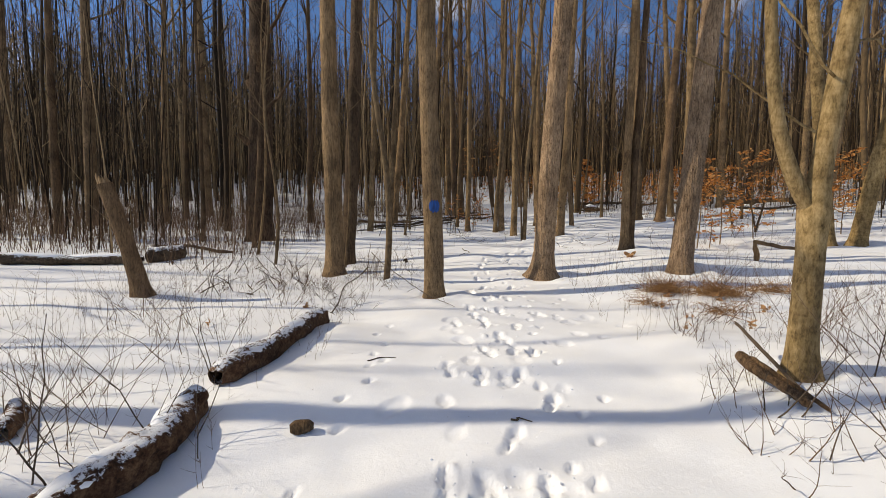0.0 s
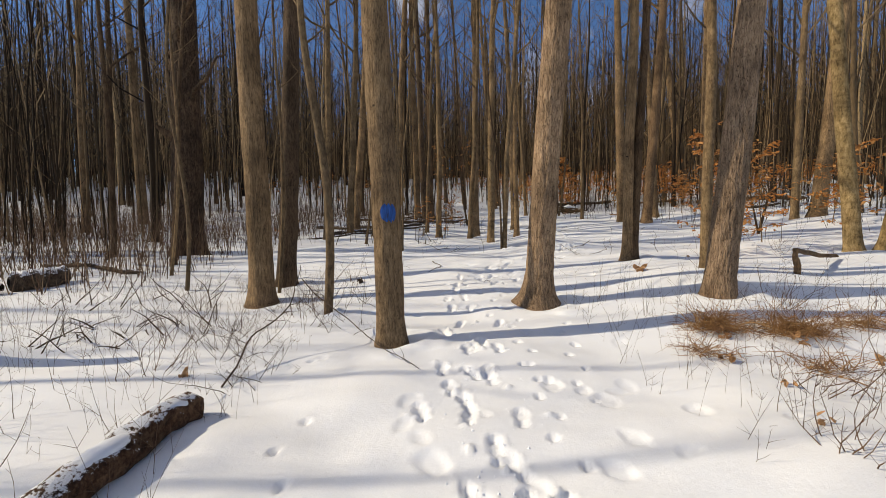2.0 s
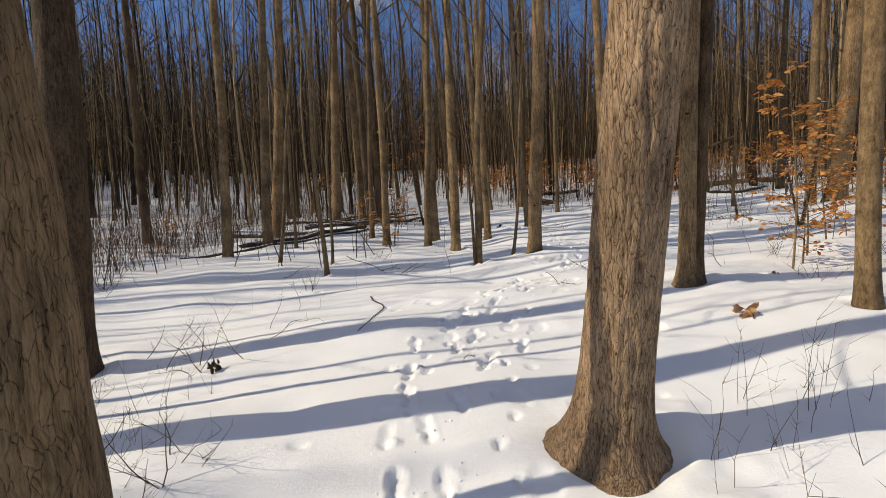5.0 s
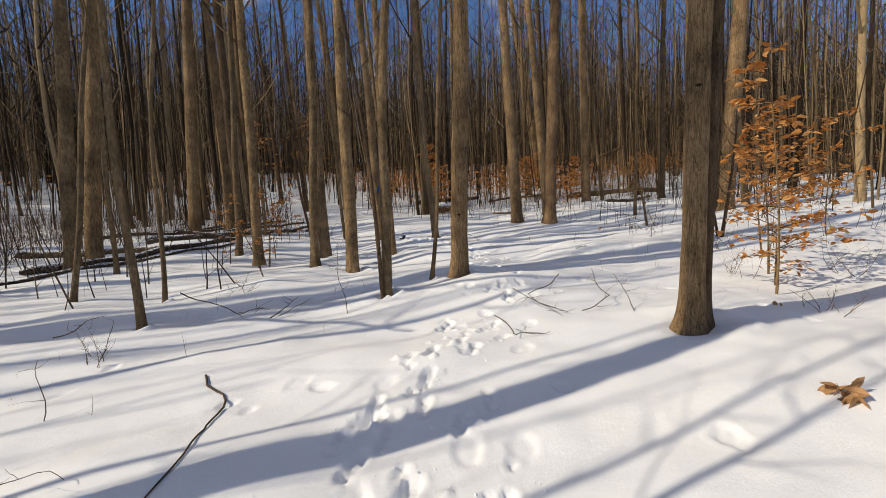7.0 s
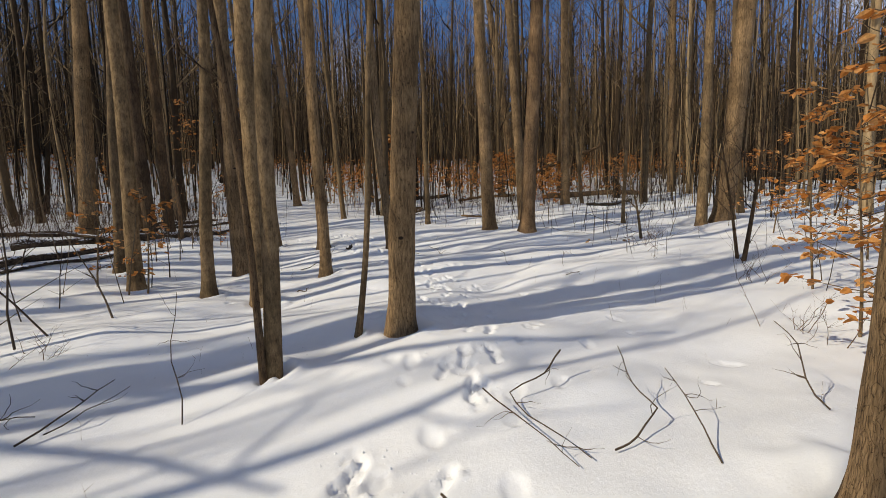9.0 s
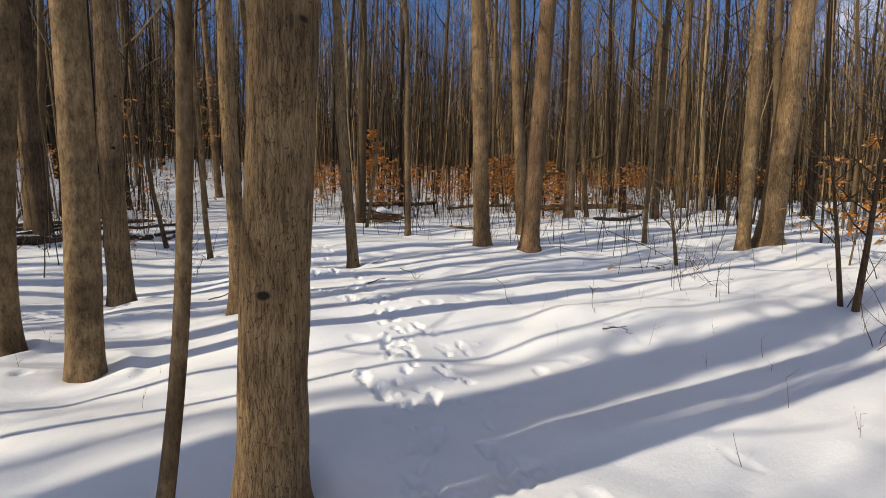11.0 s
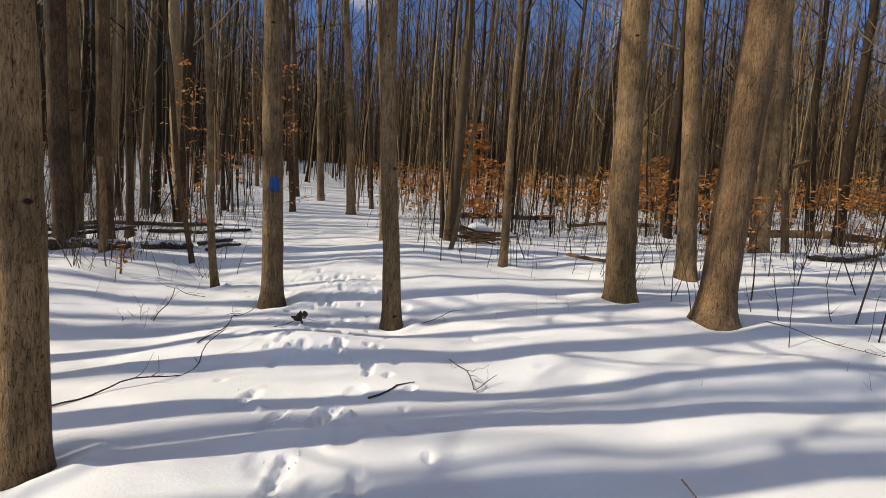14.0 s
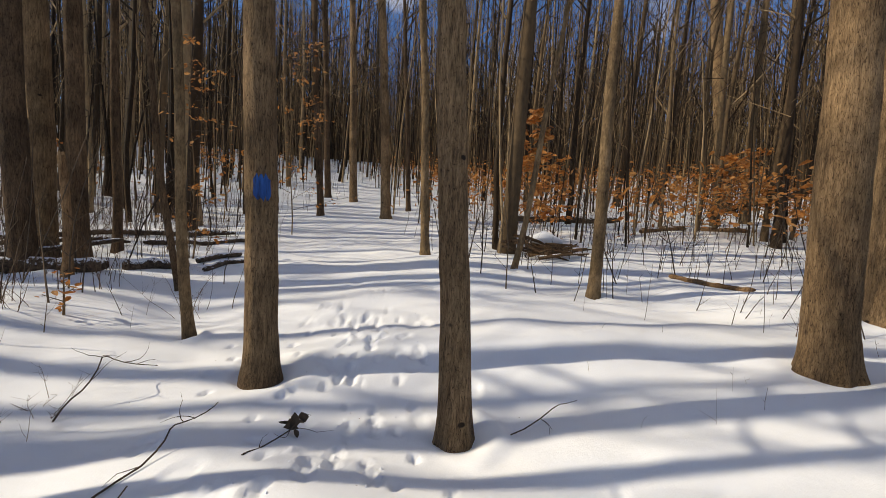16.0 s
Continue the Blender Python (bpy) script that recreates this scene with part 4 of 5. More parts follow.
stick([(-1.31, 11.33), (-1.42, 11.58)], 0.006, "small forked twig in snow", (0.0, 0.35), 4)
stick([(0.17, 13.10), (0.56, 13.41)], 0.008, "thin twig on snow", (0.02, 0.12), 1)
stick([(2.2, 17.95), (2.55, 18.2), (2.85, 18.6), (3.0, 18.9)], 0.011, "long thin branch lying on snow", (0, 0.02, 0.02, 0.2), 4)
stick([(4.27, 17.83), (4.62, 18.05)], 0.014, "straight dark stick on snow")
stick([(5.72, 16.6), (5.6, 16.05)], 0.007, "thin twig leaning out of snow", (0.15, 0.0))
stick([(6.5, 15.7), (6.1, 15.2)], 0.007, "thin twig leaning out of snow", (0.2, 0.0), 2)
stick([(5.85, 14.85), (5.95, 14.65)], 0.012, "small dark stick in snow", (0.0, 0.1), 2)
stick([(2.0, 16.45), (2.15, 16.35)], 0.018, "short dark stick in snow", (0.0, 0.05))
stick([(2.7, 19.0), (2.8, 19.6), (2.95, 19.85)], 0.010, "thin curved branch rising from snow", (0.0, 0.05, 0.12), 3)
stick([(1.9, 19.9), (1.95, 20.3), (2.2, 20.5)], 0.010, "forked twig rising from snow", (0.0, 0.25, 0.1), 5)
stick([(3.28, 19.4), (3.5, 19.75)], 0.009, "dark twig lying on snow", (0.0, 0.06), 4)
stick([(4.85, 19.65), (5.4, 19.95)], 0.008, "thin twig lying on snow", (0.02, 0.06), 2)
stick([(4.9, 18.2), (5.1, 18.0), (5.3, 18.15)], 0.008, "curled vine twig on snow", (0.15, 0.03, 0.05), 6)
stick([(9.0, 17.8), (9.5, 17.2), (10.4, 17.0)], 0.012, "bent sapling branch above snow", (0.6, 0.3, 0.05), 10)
stick([(8.3, 17.0), (9.2, 16.6), (10.2, 17.1)], 0.010, "tangle of thin branches in snow", (0.1, 0.15, 0.3), 12)
stick([(8.6, 18.9), (9.4, 17.9)], 0.009, "thin branch lying on snow", (0.1, 0.02), 4)
stick([(-0.8, 20.6), (-0.6, 20.9)], 0.010, "dark twig standing out of snow", (0.0, 0.35), 4)
stick([(0.3, 20.2), (0.5, 20.3)], 0.008, "thin twig standing out of snow", (0.0, 0.45), 4)

stick([(-1.5, 10.65), (-1.38, 10.85)], 0.005, "thin forked twig standing out of snow", (0.0, 0.42), 3)
stick([(-1.35, 10.2), (-1.1, 10.4), (-0.8, 10.35)], 0.006, "thin curved twig arching over snow", (0.0, 0.12, 0.04), 3)
stick([(0.6, 9.05), (0.72, 9.15)], 0.006, "small dark twig on snow", (0.0, 0.04), 1)


def leaf_clump(x, y, n, size, label, mat=None):
    rng = np.random.RandomState(int(abs(x) * 100) + 5)
    z = height(x, y)
    t = thing("dead_leaves", (x, y, z), label, "leaves", "dead leaves on snow")
    at = rng.normal(0, size * 0.35, (n, 3)) * np.array([1, 1, 0.2]) + np.array([0, 0, 0.04])
    v, f = leaf_blades(at, size, rng, 0.9)
    for k in range(n):
        part("leaf", [(v[k * 8:k * 8 + 8], f[k * 8:k * 8 + 8] - k * 8)], mat or OAK_LEAF, t, smooth=False)


leaf_clump(3.38, 9.19, 16, 0.12, "clump of dry tan oak leaves on snow")
leaf_clump(3.50, 19.72, 7, 0.09, "dark shrivelled leaf caught on a twig", TWIG)
leaf_clump(-2.4, 5.5, 8, 0.08, "reddish dead leaf clump on snow")
leaf_clump(-3.1, 4.4, 3, 0.07, "single curled brown leaf on snow")
leaf_clump(2.55, 5.0, 5, 0.07, "dead brown leaves on snow")
leaf_clump(3.0, 4.6, 5, 0.07, "dead brown leaves on snow")
leaf_clump(2.2, 4.3, 4, 0.06, "dead brown leaves on snow")
leaf_clump(2.75, 6.05, 10, 0.09, "heap of dry brown leaves in matted grass")
leaf_clump(3.35, 5.85, 10, 0.09, "heap of dry brown leaves in matted grass")
leaf_clump(2.45, 5.55, 6, 0.08, "dead brown leaves on snow")
leaf_clump(3.7, 5.4, 6, 0.08, "dead brown leaves on snow")
leaf_clump(5.00, 10.56, 4, 0.07, "dead brown leaves on snow")
leaf_clump(9.4, 16.9, 6, 0.09, "dead orange leaves caught in twigs")
leaf_clump(8.6, 17.3, 4, 0.08, "dead orange leaves caught in twigs")

leaf_clump(-1.62, 9.45, 34, 0.055, "dark clump of shrivelled dead leaves on snow", TWIG)


# ---- dry grass, shrubs and thickets ----
def grass_clump(x, y, wide, blades, label="flattened clump of dry tan grass on snow"):
    rng = np.random.RandomState(int(abs(x * 90 + y)))
    z = height(x, y)
    t = thing("grass_clump", (x, y, z), label, "grass", "dry grass clumps")
    s = np.column_stack([rng.normal(0, wide * 0.35, blades), rng.normal(0, wide * 0.25, blades), np.zeros(blades)])
    ang = rng.rand(blades) * 6.283
    P, R = boughs(s, np.stack([np.cos(ang), np.sin(ang), 0.5 + 1.3 * rng.rand(blades)], 1), 0.14 + 0.42 * rng.rand(blades), 0.002 + 0.003 * rng.rand(blades), rng, 6, -0.19, 0.5)
    P[:, :, 2] = np.maximum(P[:, :, 2], 0.006)
    part("grass_mass", [tubes(P, R, 3)], GRASS, t, kind="stuff")


grass_clump(2.85, 6.3, 0.38, 420)
grass_clump(3.5, 6.1, 0.42, 460)
grass_clump(4.3, 6.2, 0.5, 160)
grass_clump(2.35, 5.7, 0.3, 70)
grass_clump(3.1, 5.3, 0.35, 80)


def shrub(x, y, tall, stems, spread, label, mat=None, r=0.006, twigs=4):
    rng = np.random.RandomState(int(abs(x * 201 + y * 73)) + 2)
    z = height(x, y)
    t = thing("shrub", (x, y, z), label, "shrub", "leafless shrubs")
    ang = rng.rand(stems) * 6.283
    s = np.column_stack([rng.normal(0, spread * 0.3, (stems, 2)), np.full(stems, -0.06)])
    L = tall * (0.5 + 0.6 * rng.rand(stems))
    P, R = boughs(s, np.stack([np.cos(ang) * spread / tall, np.sin(ang) * spread / tall, 0.8 + 0.5 * rng.rand(stems)], 1), L, r * (0.6 + 0.6 * rng.rand(stems)), rng, 6, 0.02, 0.22, 0.3)
    for k in range(stems):
        part("stem", [tubes(P[k:k + 1], R[k:k + 1], 4)], mat or TWIG, t)
    k = np.repeat(np.arange(stems), twigs)
    j = rng.randint(2, 7, len(k))
    a2 = rng.rand(len(k)) * 6.283
    P2, R2 = boughs(P[k, j], np.stack([np.cos(a2), np.sin(a2), 0.5 + 0.5 * rng.rand(len(k))], 1), L[k] * (0.12 + 0.25 * rng.rand(len(k))), np.maximum(R[k, j] * 0.55, 0.0012), rng, 4, 0.03, 0.25)
    part("twig_mass", [tubes(P2, R2, 3)], mat or TWIG, t, kind="stuff")


for sx, sy in [(-2.1, 6.0), (-1.75, 5.5), (-2.5, 6.5), (-2.9, 7.1), (-1.5, 6.9), (-2.0, 8.3), (-1.3, 7.9)]:
    shrub(sx, sy, 0.55, 13, 0.6, "fine leafless brush with thin brown twigs in snow", r=0.004, twigs=7)
BARE = "leafless twiggy shrub poking out of snow"
for sx, sy, st, n, sp in [(2.3, 2.2, 0.7, 9, 0.5), (2.9, 2.7, 0.9, 9, 0.6), (1.9, 3.0, 0.5, 6, 0.4), (3.3, 3.6, 0.8, 9, 0.6), (2.0, 4.0, 0.5, 7, 0.4),
                          (3.6, 4.6, 0.8, 10, 0.6), (1.7, 2.2, 0.45, 5, 0.4), (2.7, 4.9, 0.6, 8, 0.5), (4.4, 5.2, 0.7, 9, 0.6), (3.9, 6.9, 0.6, 8, 0.5)]:
    shrub(sx, sy, st, n + 4, sp, BARE, BRUSH, 0.0042, 6)
for sx, sy, st, n, sp in [(-2.6, 2.3, 0.8, 7, 0.6), (-3.4, 3.0, 1.0, 8, 0.7), (-2.9, 3.9, 0.6, 7, 0.6), (-3.6, 4.6, 0.7, 8, 0.7), (-4.4, 5.0, 0.9, 9, 0.8),
                          (-2.7, 5.6, 0.5, 8, 0.5), (-3.2, 6.3, 0.7, 9, 0.7), (-1.9, 7.5, 0.55, 14, 0.5), (-2.3, 8.0, 0.6, 14, 0.6), (-2.5, 6.9, 0.5, 9, 0.6)]:
    shrub(sx, sy, st, n + 4, sp, BARE, BRUSH, 0.0042, 6)
for sx, sy, st, n, sp in [(-4.4, 6.4, 0.55, 16, 0.9), (-4.0, 6.7, 0.5, 14, 0.9), (-5.5, 8.0, 0.8, 14, 0.8), (-4.2, 8.4, 0.7, 12, 0.8), (-3.4, 7.4, 0.7, 12, 0.7)]:
    shrub(sx, sy, st, n, sp, "heap of dark tangled brush twigs on snow", r=0.011)
for sx, sy, st, n, sp in [(6.3, 11.9, 0.6, 6, 0.5), (7.4, 11.2, 0.7, 7, 0.6), (8.3, 13.5, 0.7, 7, 0.6), (5.2, 10.2, 0.4, 4, 0.3), (9.9, 16.6, 0.8, 10, 0.7),
                          (8.9, 15.9, 0.5, 6, 0.5), (10.9, 18.0, 0.7, 8, 0.6), (9.3, 20.3, 0.5, 5, 0.4), (-1.4, 12.4, 0.4, 4, 0.3), (-0.4, 14.6, 0.45, 5, 0.4),
                          (1.5, 22.2, 0.7, 6, 0.4), (0.2, 21.6, 0.6, 6, 0.4), (-1.4, 21.8, 0.8, 8, 0.6), (-2.3, 22.6, 0.9, 10, 0.7), (6.4, 24.6, 0.5, 6, 0.5),
                          (8.4, 21.1, 0.5, 8, 0.3), (-4.9, 13.0, 0.8, 10, 0.8), (1.7, 20.0, 0.35, 4, 0.3)]:
    shrub(sx, sy, st, n + 4, sp, BARE, BRUSH, 0.0042, 6)

for sx, sy, st, n, sp in [(-1.8, 2.15, 1.05, 3, 0.35), (-2.06, 1.9, 0.9, 4, 0.5), (-2.5, 1.75, 1.1, 4, 0.6), (-2.35, 3.2, 0.9, 4, 0.5),
                          (1.95, 1.75, 0.8, 5, 0.5), (2.3, 1.55, 0.9, 5, 0.6), (2.65, 2.25, 1.0, 6, 0.6), (2.05, 2.6, 0.7, 5, 0.5), (3.1, 2.9, 0.9, 6, 0.6)]:
    shrub(sx, sy, st, n, sp, "tall thin bare stems with forking twigs in snow", r=0.006, twigs=5)

shrub(-1.75, 9.5, 0.75, 6, 0.8, "spreading thin bare twigs above snow", BRUSH, 0.005, 6)
shrub(-2.5, 10.4, 0.7, 6, 0.7, "spreading thin bare twigs above snow", BRUSH, 0.005, 6)


def brush_pile(x, y):
    rng = np.random.RandomState(9)
    z = height(x, y)
    t = thing("brush_pile", (x, y, z), "low pile of broken brown branches capped with snow", "brush pile")
    for k in range(26):
        a = rng.normal(0.35, 0.35)
        L = 0.5 + 0.7 * rng.rand()
        c = rng.normal(0, (0.3, 0.25, 0.02)) + np.array([0, 0, 0.1 + 0.22 * rng.rand()])
        d = np.array([math.cos(a), math.sin(a), rng.normal(0, 0.15)]) * L / 2
        part("branch", [tube([c - d, c + rng.normal(0, 0.03, 3), c + d], [0.03, 0.026, 0.012], 6)], ROT_DRY if k % 3 else BARK["dark"], t)
    v, q = tube([(-0.4, 0, 0.34), (-0.1, 0.05, 0.38), (0.3, 0.1, 0.33)], [0.05, 0.16, 0.05], 9)
    part("snow_cap", [(v * np.array([1, 1, 1]), q)], SNOW, t, "soft cap of snow")


brush_pile(6.85, 25.15)


def stems_field(name, label, count, box, tall, r, material, seed, twigs=2, keep=None):
    """Countless thin stems over a stretch of floor."""
    rng = np.random.RandomState(seed)
    x, y = rng.uniform(box[0], box[1], count), rng.uniform(box[2], box[3], count)
    if keep is not None:
        ok = keep(x, y, rng)
        x, y = x[ok], y[ok]
    n = len(x)
    z = land(x, y)
    L = tall * (0.35 + 0.9 * rng.rand(n) ** 1.5)
    P, R = boughs(np.column_stack([x, y, z - 0.05]), np.column_stack([rng.normal(0, 0.16, (n, 2)), np.ones(n)]), L, r * (0.5 + 0.8 * rng.rand(n)), rng, 4, 0.05, 0.12, 0.35)
    out = [tubes(P, R, 3)]
    if twigs:
        k = np.repeat(np.arange(n), twigs)
        j = rng.randint(1, 5, len(k))
        a = rng.rand(len(k)) * 6.283
        P2, R2 = boughs(P[k, j], np.stack([np.cos(a), np.sin(a), 0.6 + 0.5 * rng.rand(len(k))], 1), L[k] * (0.15 + 0.3 * rng.rand(len(k))), np.maximum(R[k, j] * 0.55, 0.0015), rng, 2, 0.05, 0.2)
        out.append(tubes(P2, R2, 3))
    v, q = joined(out)
    tagged(new(name, mesh_from(name, v, q, material)), label, "undergrowth", kind="stuff")


AWAY_FROM_TRAIL = lambda x, y, rng: np.abs(x - np.interp(y, [p[1] for p in TRAIL], [p[0] for p in TRAIL])) > 1.1 + 1.2 * rng.rand(len(x))
stems_field("thicket", "dense reddish-brown thicket of thin leafless stems", 4000, (-22, -5.4, 8.8, 21), 1.25, 0.009, BRUSH, 31, 2)
stems_field("thicket", "dry brown brush at the foot of the woods", 1700, (-26, -4.2, 15, 34), 1.2, 0.008, BRUSH, 32, 2, lambda x, y, rng: x < -4)
stems_field("undergrowth", "scattered thin leafless seedlings in snow", 900, (-2.5, 24, 21, 46), 1.1, 0.007, TWIG, 33, 2, AWAY_FROM_TRAIL)
stems_field("undergrowth", "scattered thin leafless seedlings in snow", 700, (8, 30, 12, 40), 1.2, 0.007, TWIG, 34, 2)
stems_field("thicket", "dark brown brush and dead stalks beside the trail", 1500, (-10, 0.6, 22.3, 31), 0.7, 0.006, BRUSH, 38, 3, lambda x, y, rng: x < 0.2 - 0.1 * (y - 22) + 0.8 * rng.rand(len(x)))
stems_field("undergrowth", "fine weed stalks poking out of snow", 520, (1.5, 5.6, 1.2, 8.0), 0.5, 0.0022, BRUSH, 35, 3)
stems_field("undergrowth", "fine weed stalks poking out of snow", 800, (-6.5, -1.5, 1.8, 9.6), 0.5, 0.0022, BRUSH, 36, 3)
stems_field("undergrowth", "fine weed stalks poking out of snow", 170, (-3, 9, 11, 22), 0.25, 0.002, BRUSH, 37, 1, AWAY_FROM_TRAIL)

stems_field("undergrowth", "thin bare saplings among the forest trees", 190, (9.5, 24, 18.5, 31), 2.8, 0.012, TWIG, 39, 5)
stems_field("undergrowth", "thin bare saplings among the forest trees", 120, (-7, 0.6, 21.5, 31), 2.4, 0.012, TWIG, 40, 5, AWAY_FROM_TRAIL)
stems_field("undergrowth", "thin bare saplings among the forest trees", 90, (4.6, 11, 22.5, 33), 2.2, 0.011, TWIG, 41, 5, AWAY_FROM_TRAIL)
stems_field("undergrowth", "thin bare saplings among the forest trees", 70, (-6.5, 0.2, 14.5, 21), 2.4, 0.012, TWIG, 42, 5)


def leaf_band():
    """Far young beeches: too many to count, a rusty band along the woods."""
    rng = np.random.RandomState(44)
    n = 260
    x, y = rng.uniform(-14, 42, n), rng.uniform(24, 50, n)
    ok = (np.abs(x - (3.6 - 0.16 * (y - 20))) > 3) & ((x > 9) | (y > 30) & (x > 4) | (y > 32) & (rng.rand(n) < 0.4))
    x, y = x[ok], y[ok]
    z = land(x, y)
    at = []
    for cx, cy, cz in zip(x, y, z):
        m = 80
        p = rng.normal(0, 1, (m, 3)) * np.array([0.8, 0.8, 0.28])
        p[:, 2] = np.round(p[:, 2] * 4) / 4 + rng.normal(0, 0.05, m)
        at.append(p + np.array([cx, cy, cz + 0.7 + 0.9 * rng.rand()]))
    v, f = leaf_blades(np.concatenate(at), 0.17, rng)
    tagged(new("beech_undergrowth", mesh_from("beech_undergrowth", v, f, LEAF, False)), "rusty dry beech leaves on distant saplings", "undergrowth", kind="stuff")


leaf_band()


# ---- far woods: slender trunks without number ----
def far_woods():
    rng = np.random.RandomState(21)
    n = 26000
    a, d = rng.rand(n) * 6.283, 85 * np.sqrt(rng.rand(n))
    x, y = 3 + d * np.cos(a), 12 + d * np.sin(a)
    ahead = np.degrees(np.arctan2(x - 1, y - 2))
    seen = (ahead > -60) & (ahead < 72) & (y > 2)
    floor_ = (x > -8.5 - 0.35 * (y - 12)) & (x < 16) & (y > -3) & (y < 25.5)
    aisle = (np.abs(x - (3.6 - 0.16 * (y - 20))) < 2.0) & (y > 20) & (y < 44)
    part_ = rng.rand(n)
    ok = ~floor_ & ~aisle & np.where(seen, part_ < 0.15, (part_ < 0.03) & (d < 45))
    ok &= ~((x > -13) & (x < 4) & (y < 14) & (y > -8))
    x, y, d = x[ok], y[ok], d[ok]
    feet = np.array([(q[0], q[1]) for q in BASES])
    ok = ((x[:, None] - feet[:, 0]) ** 2 + (y[:, None] - feet[:, 1]) ** 2).min(1) > 0.7
    x, y, d = x[ok], y[ok], d[ok]
    n = len(x)
    r = 0.03 + 0.15 * rng.rand(n) ** 2.4
    tall = np.clip(9.5 + 60 * r + 3 * rng.rand(n), 8, 23)
    z = land(x, y)
    lean = rng.normal(0, 0.028, (n, 2))
    ph, k = rng.rand(n, 3) * 6.283, 0.05 * np.minimum(3, 0.16 / r)

    def axis(i, h):
        sx = lean[i, 0] * h + k[i] * (np.sin(h * 0.55 + ph[i, 0]) - np.sin(ph[i, 0])) + 0.3 * k[i] * np.sin(h * 1.7 + ph[i, 2])
        sy = lean[i, 1] * h + k[i] * (np.sin(h * 0.5 + ph[i, 1]) - np.sin(ph[i, 1]))
        return np.stack([x[i] + sx, y[i] + sy, z[i] + h], -1)

    S = np.array([-0.03, 0.0, 0.05, 0.13, 0.25, 0.42, 0.65, 1.0])
    H_ = tall[:, None] * S
    i = np.repeat(np.arange(n)[:, None], len(S), 1)
    rad = lambda i, h: r[i] * np.clip(1 - 0.8 * h / tall[i], 0.15, 1)
    out = [tubes(axis(i, H_), rad(i, H_) * np.where(S < 0.01, 1.25, 1.0), 6)]
    c = 9
    i = np.repeat(np.arange(n), c)
    f = (np.tile(np.arange(c), n) + rng.rand(n * c)) / c
    low = 0.16 + 0.22 * rng.rand(n)
    h = tall[i] * (low[i] + (1 - low[i]) * f)
    L = tall[i] * 0.19 * (0.5 + 0.8 * rng.rand(len(i))) * (1 - 0.5 * f)
    out += limbs(axis(i, h), rng.rand(len(i)) * 6.283, L, np.minimum(rad(i, h) * 0.55, 0.016 + 0.035 * rng.rand(len(i))) + 0.00025 * d[i], rng, 3, 1, 3, (0.35, 0.9), thin=2)
    v, q = joined(out)
    tagged(new("far_woods", mesh_from("far_woods", v, q, WOODS)), "dense bare winter woods of slender grey-brown trunks", "woods", kind="stuff")


def slender_stems():
    """Thin young stems among the woods, from the clearing's edge inwards."""
    rng = np.random.RandomState(51)
    n = 5600
    x, y = rng.uniform(-45, 60, n), rng.uniform(9, 75, n)
    inside = (x > -8.5 - 0.35 * (y - 12)) & (x < 15) & (y < 27.5)
    aisle = (np.abs(x - (3.6 - 0.16 * (y - 20))) < 1.9) & (y > 20) & (y < 44)
    ahead = np.degrees(np.arctan2(x - 1, y - 2))
    ok = ~inside & ~aisle & (ahead > -58) & (ahead < 70)
    x, y = x[ok], y[ok]
    n = len(x)
    z, tall = land(x, y), rng.uniform(4, 12, n)
    P, R = boughs(np.column_stack([x, y, z - 0.1]), np.column_stack([rng.normal(0, 0.05, (n, 2)), np.ones(n)]), tall, 0.014 + 0.03 * rng.rand(n) ** 2, rng, 6, 0.1, 0.06, 0.3)
    out = [tubes(P, R, 4)]
    k = np.repeat(np.arange(n), 3)
    j = rng.randint(1, 6, len(k))
    out += limbs(P[k, j], rng.rand(len(k)) * 6.283, 0.5 + 1.3 * rng.rand(len(k)), np.full(len(k), 0.009), rng, 3, 0, 2, (0.4, 0.9))
    v, q = joined(out)
    tagged(new("young_woods", mesh_from("young_woods", v, q, WOODS)), "thin bare young stems between the forest trees", "woods", kind="stuff")


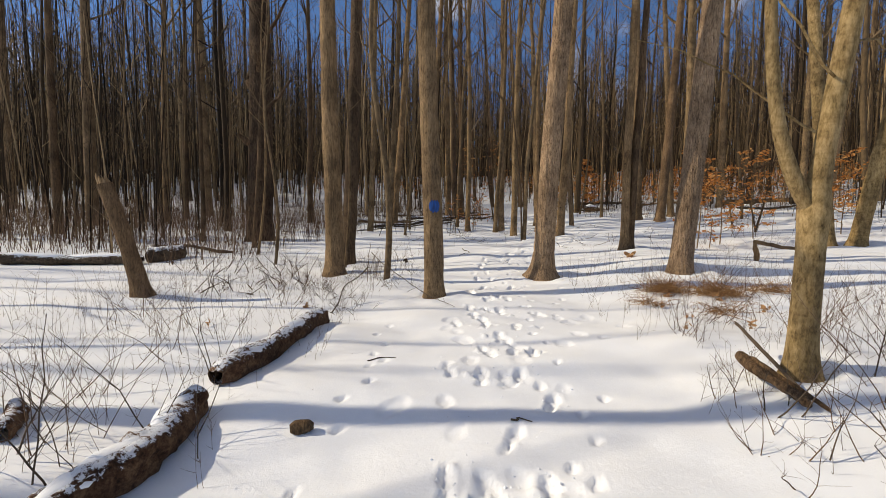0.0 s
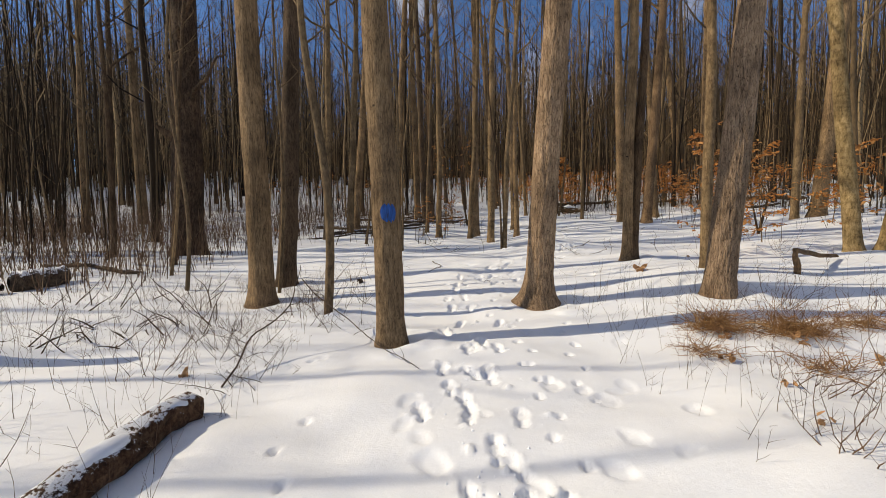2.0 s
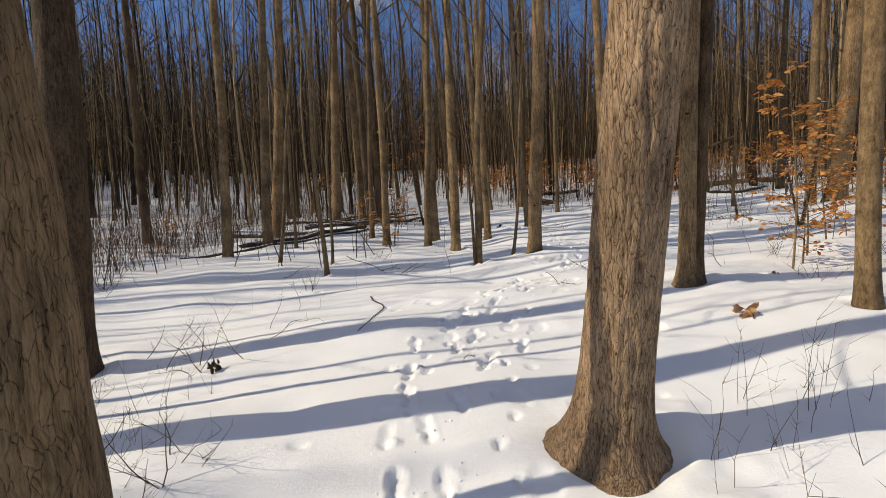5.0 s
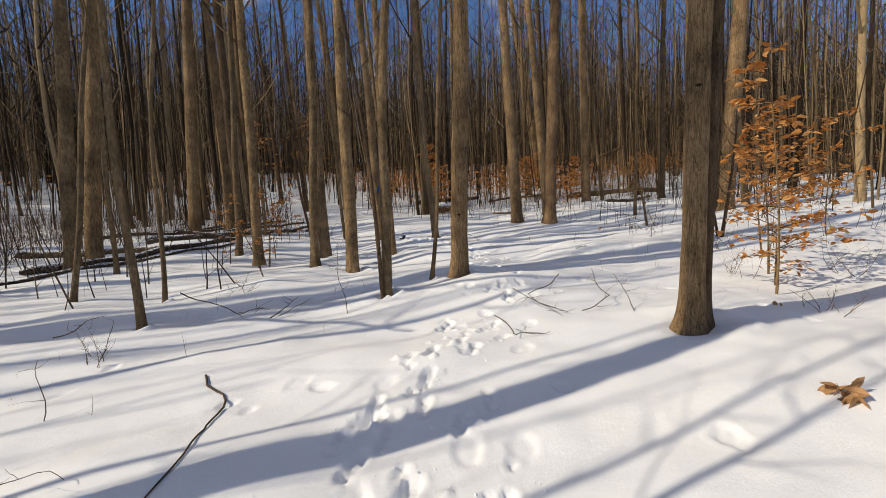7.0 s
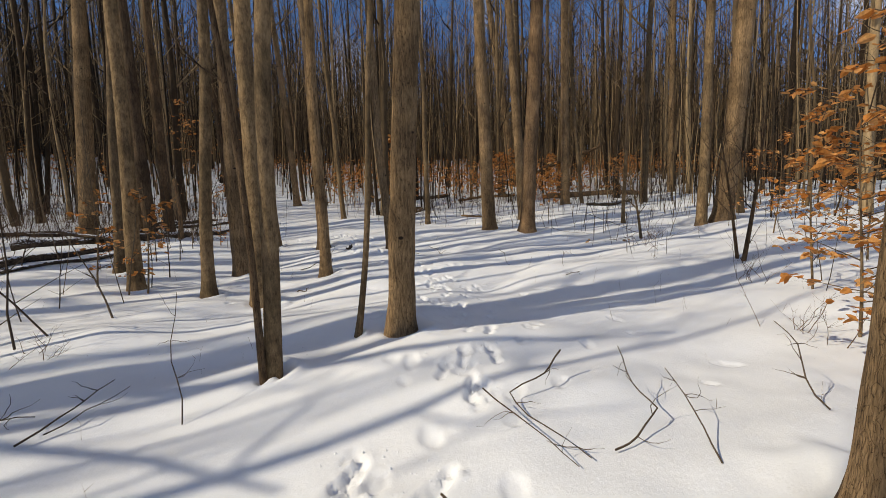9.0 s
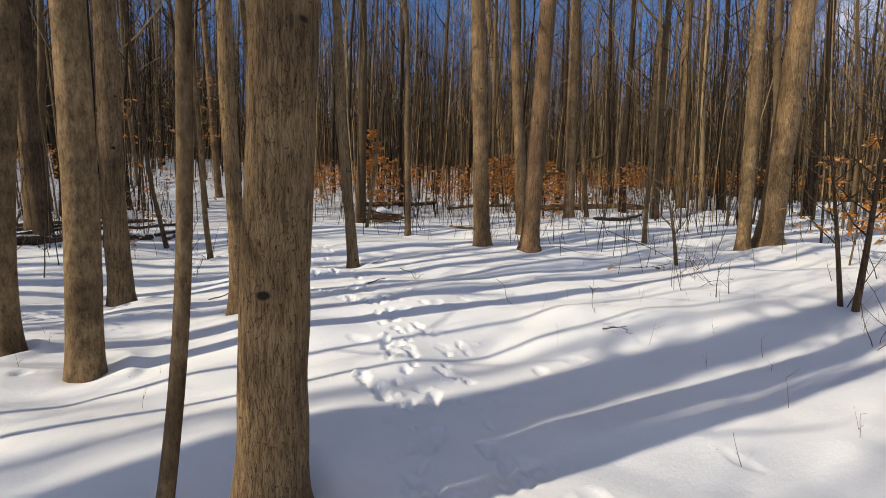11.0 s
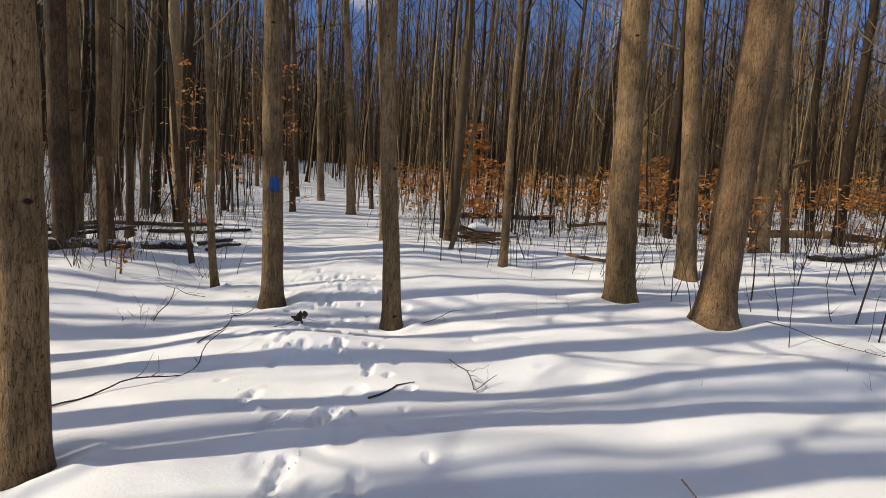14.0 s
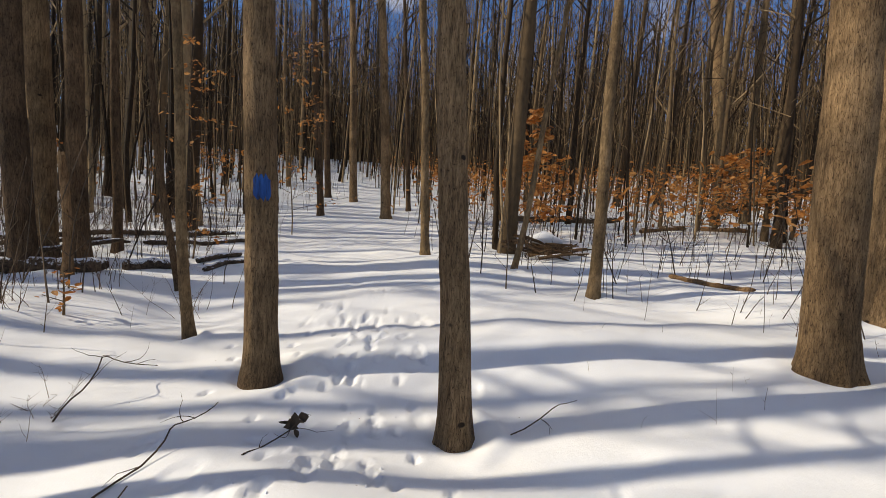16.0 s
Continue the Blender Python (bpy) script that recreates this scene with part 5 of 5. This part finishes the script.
def high_twigs():
    """The fine tangle of boughs and twigs high among the trunks."""
    rng = np.random.RandomState(63)
    n = 24000
    a = radians(90) - np.radians(rng.uniform(-60, 74, n))
    d = 16 + 52 * rng.rand(n) ** 0.8
    x, y = 2 + d * np.cos(a), 9 + d * np.sin(a)
    z = land(x, y) + rng.uniform(2.5, 17, n)
    ok = ~((np.abs(x - 2.5) < 7) & (y < 26)) & (z > land(x, y) + 3.5 * (np.abs(x - 3) < 3))
    P, R = boughs(np.column_stack([x, y, z])[ok], np.column_stack([rng.normal(0, 1, (ok.sum(), 2)), 0.5 + 0.7 * rng.rand(ok.sum())]), 0.7 + 1.9 * rng.rand(ok.sum()), 0.006 + 0.00022 * d[ok], rng, 2, 0.15, 0.45, 0.35)
    v, q = tubes(P, R, 3)
    tagged(new("high_twigs", mesh_from("high_twigs", v, q, WOODS)), "fine tangle of bare twigs in the forest canopy", "twigs", kind="stuff")


def woods_belt():
    """The closing depth of the forest, plain stems only."""
    rng = np.random.RandomState(77)
    n = 8500
    a = radians(90) - np.radians(rng.uniform(-66, 78, n))
    d = rng.uniform(50, 170, n)
    x, y = 3 + d * np.cos(a), 10 + d * np.sin(a)
    r, tall = 0.05 + 0.14 * rng.rand(n) ** 2, rng.uniform(11, 22, n)
    z = land(x, y)
    lean = rng.normal(0, 0.03, (n, 2))
    S = np.array([-0.02, 0.2, 0.5, 1.0])
    P = np.stack([x[:, None] + lean[:, :1] * tall[:, None] * S, y[:, None] + lean[:, 1:] * tall[:, None] * S, z[:, None] + tall[:, None] * S], -1)
    out = [tubes(P, r[:, None] * np.array([1.1, 0.9, 0.6, 0.15]), 3)]
    i = np.repeat(np.arange(n), 5)
    f = 0.1 + 0.85 * rng.rand(len(i))
    start = np.stack([x[i] + lean[i, 0] * tall[i] * f, y[i] + lean[i, 1] * tall[i] * f, z[i] + tall[i] * f], -1)
    out += limbs(start, rng.rand(len(i)) * 6.283, 1.5 + 3.2 * rng.rand(len(i)), np.full(len(i), 0.05), rng, 3, 0, 2, (0.4, 1.0))
    v, q = joined(out)
    tagged(new("far_woods", mesh_from("far_woods", v, q, WOODS)), "hazy depth of bare winter forest behind the trees", "woods", kind="stuff")


far_woods()
woods_belt()
slender_stems()
high_twigs()
build_ground()
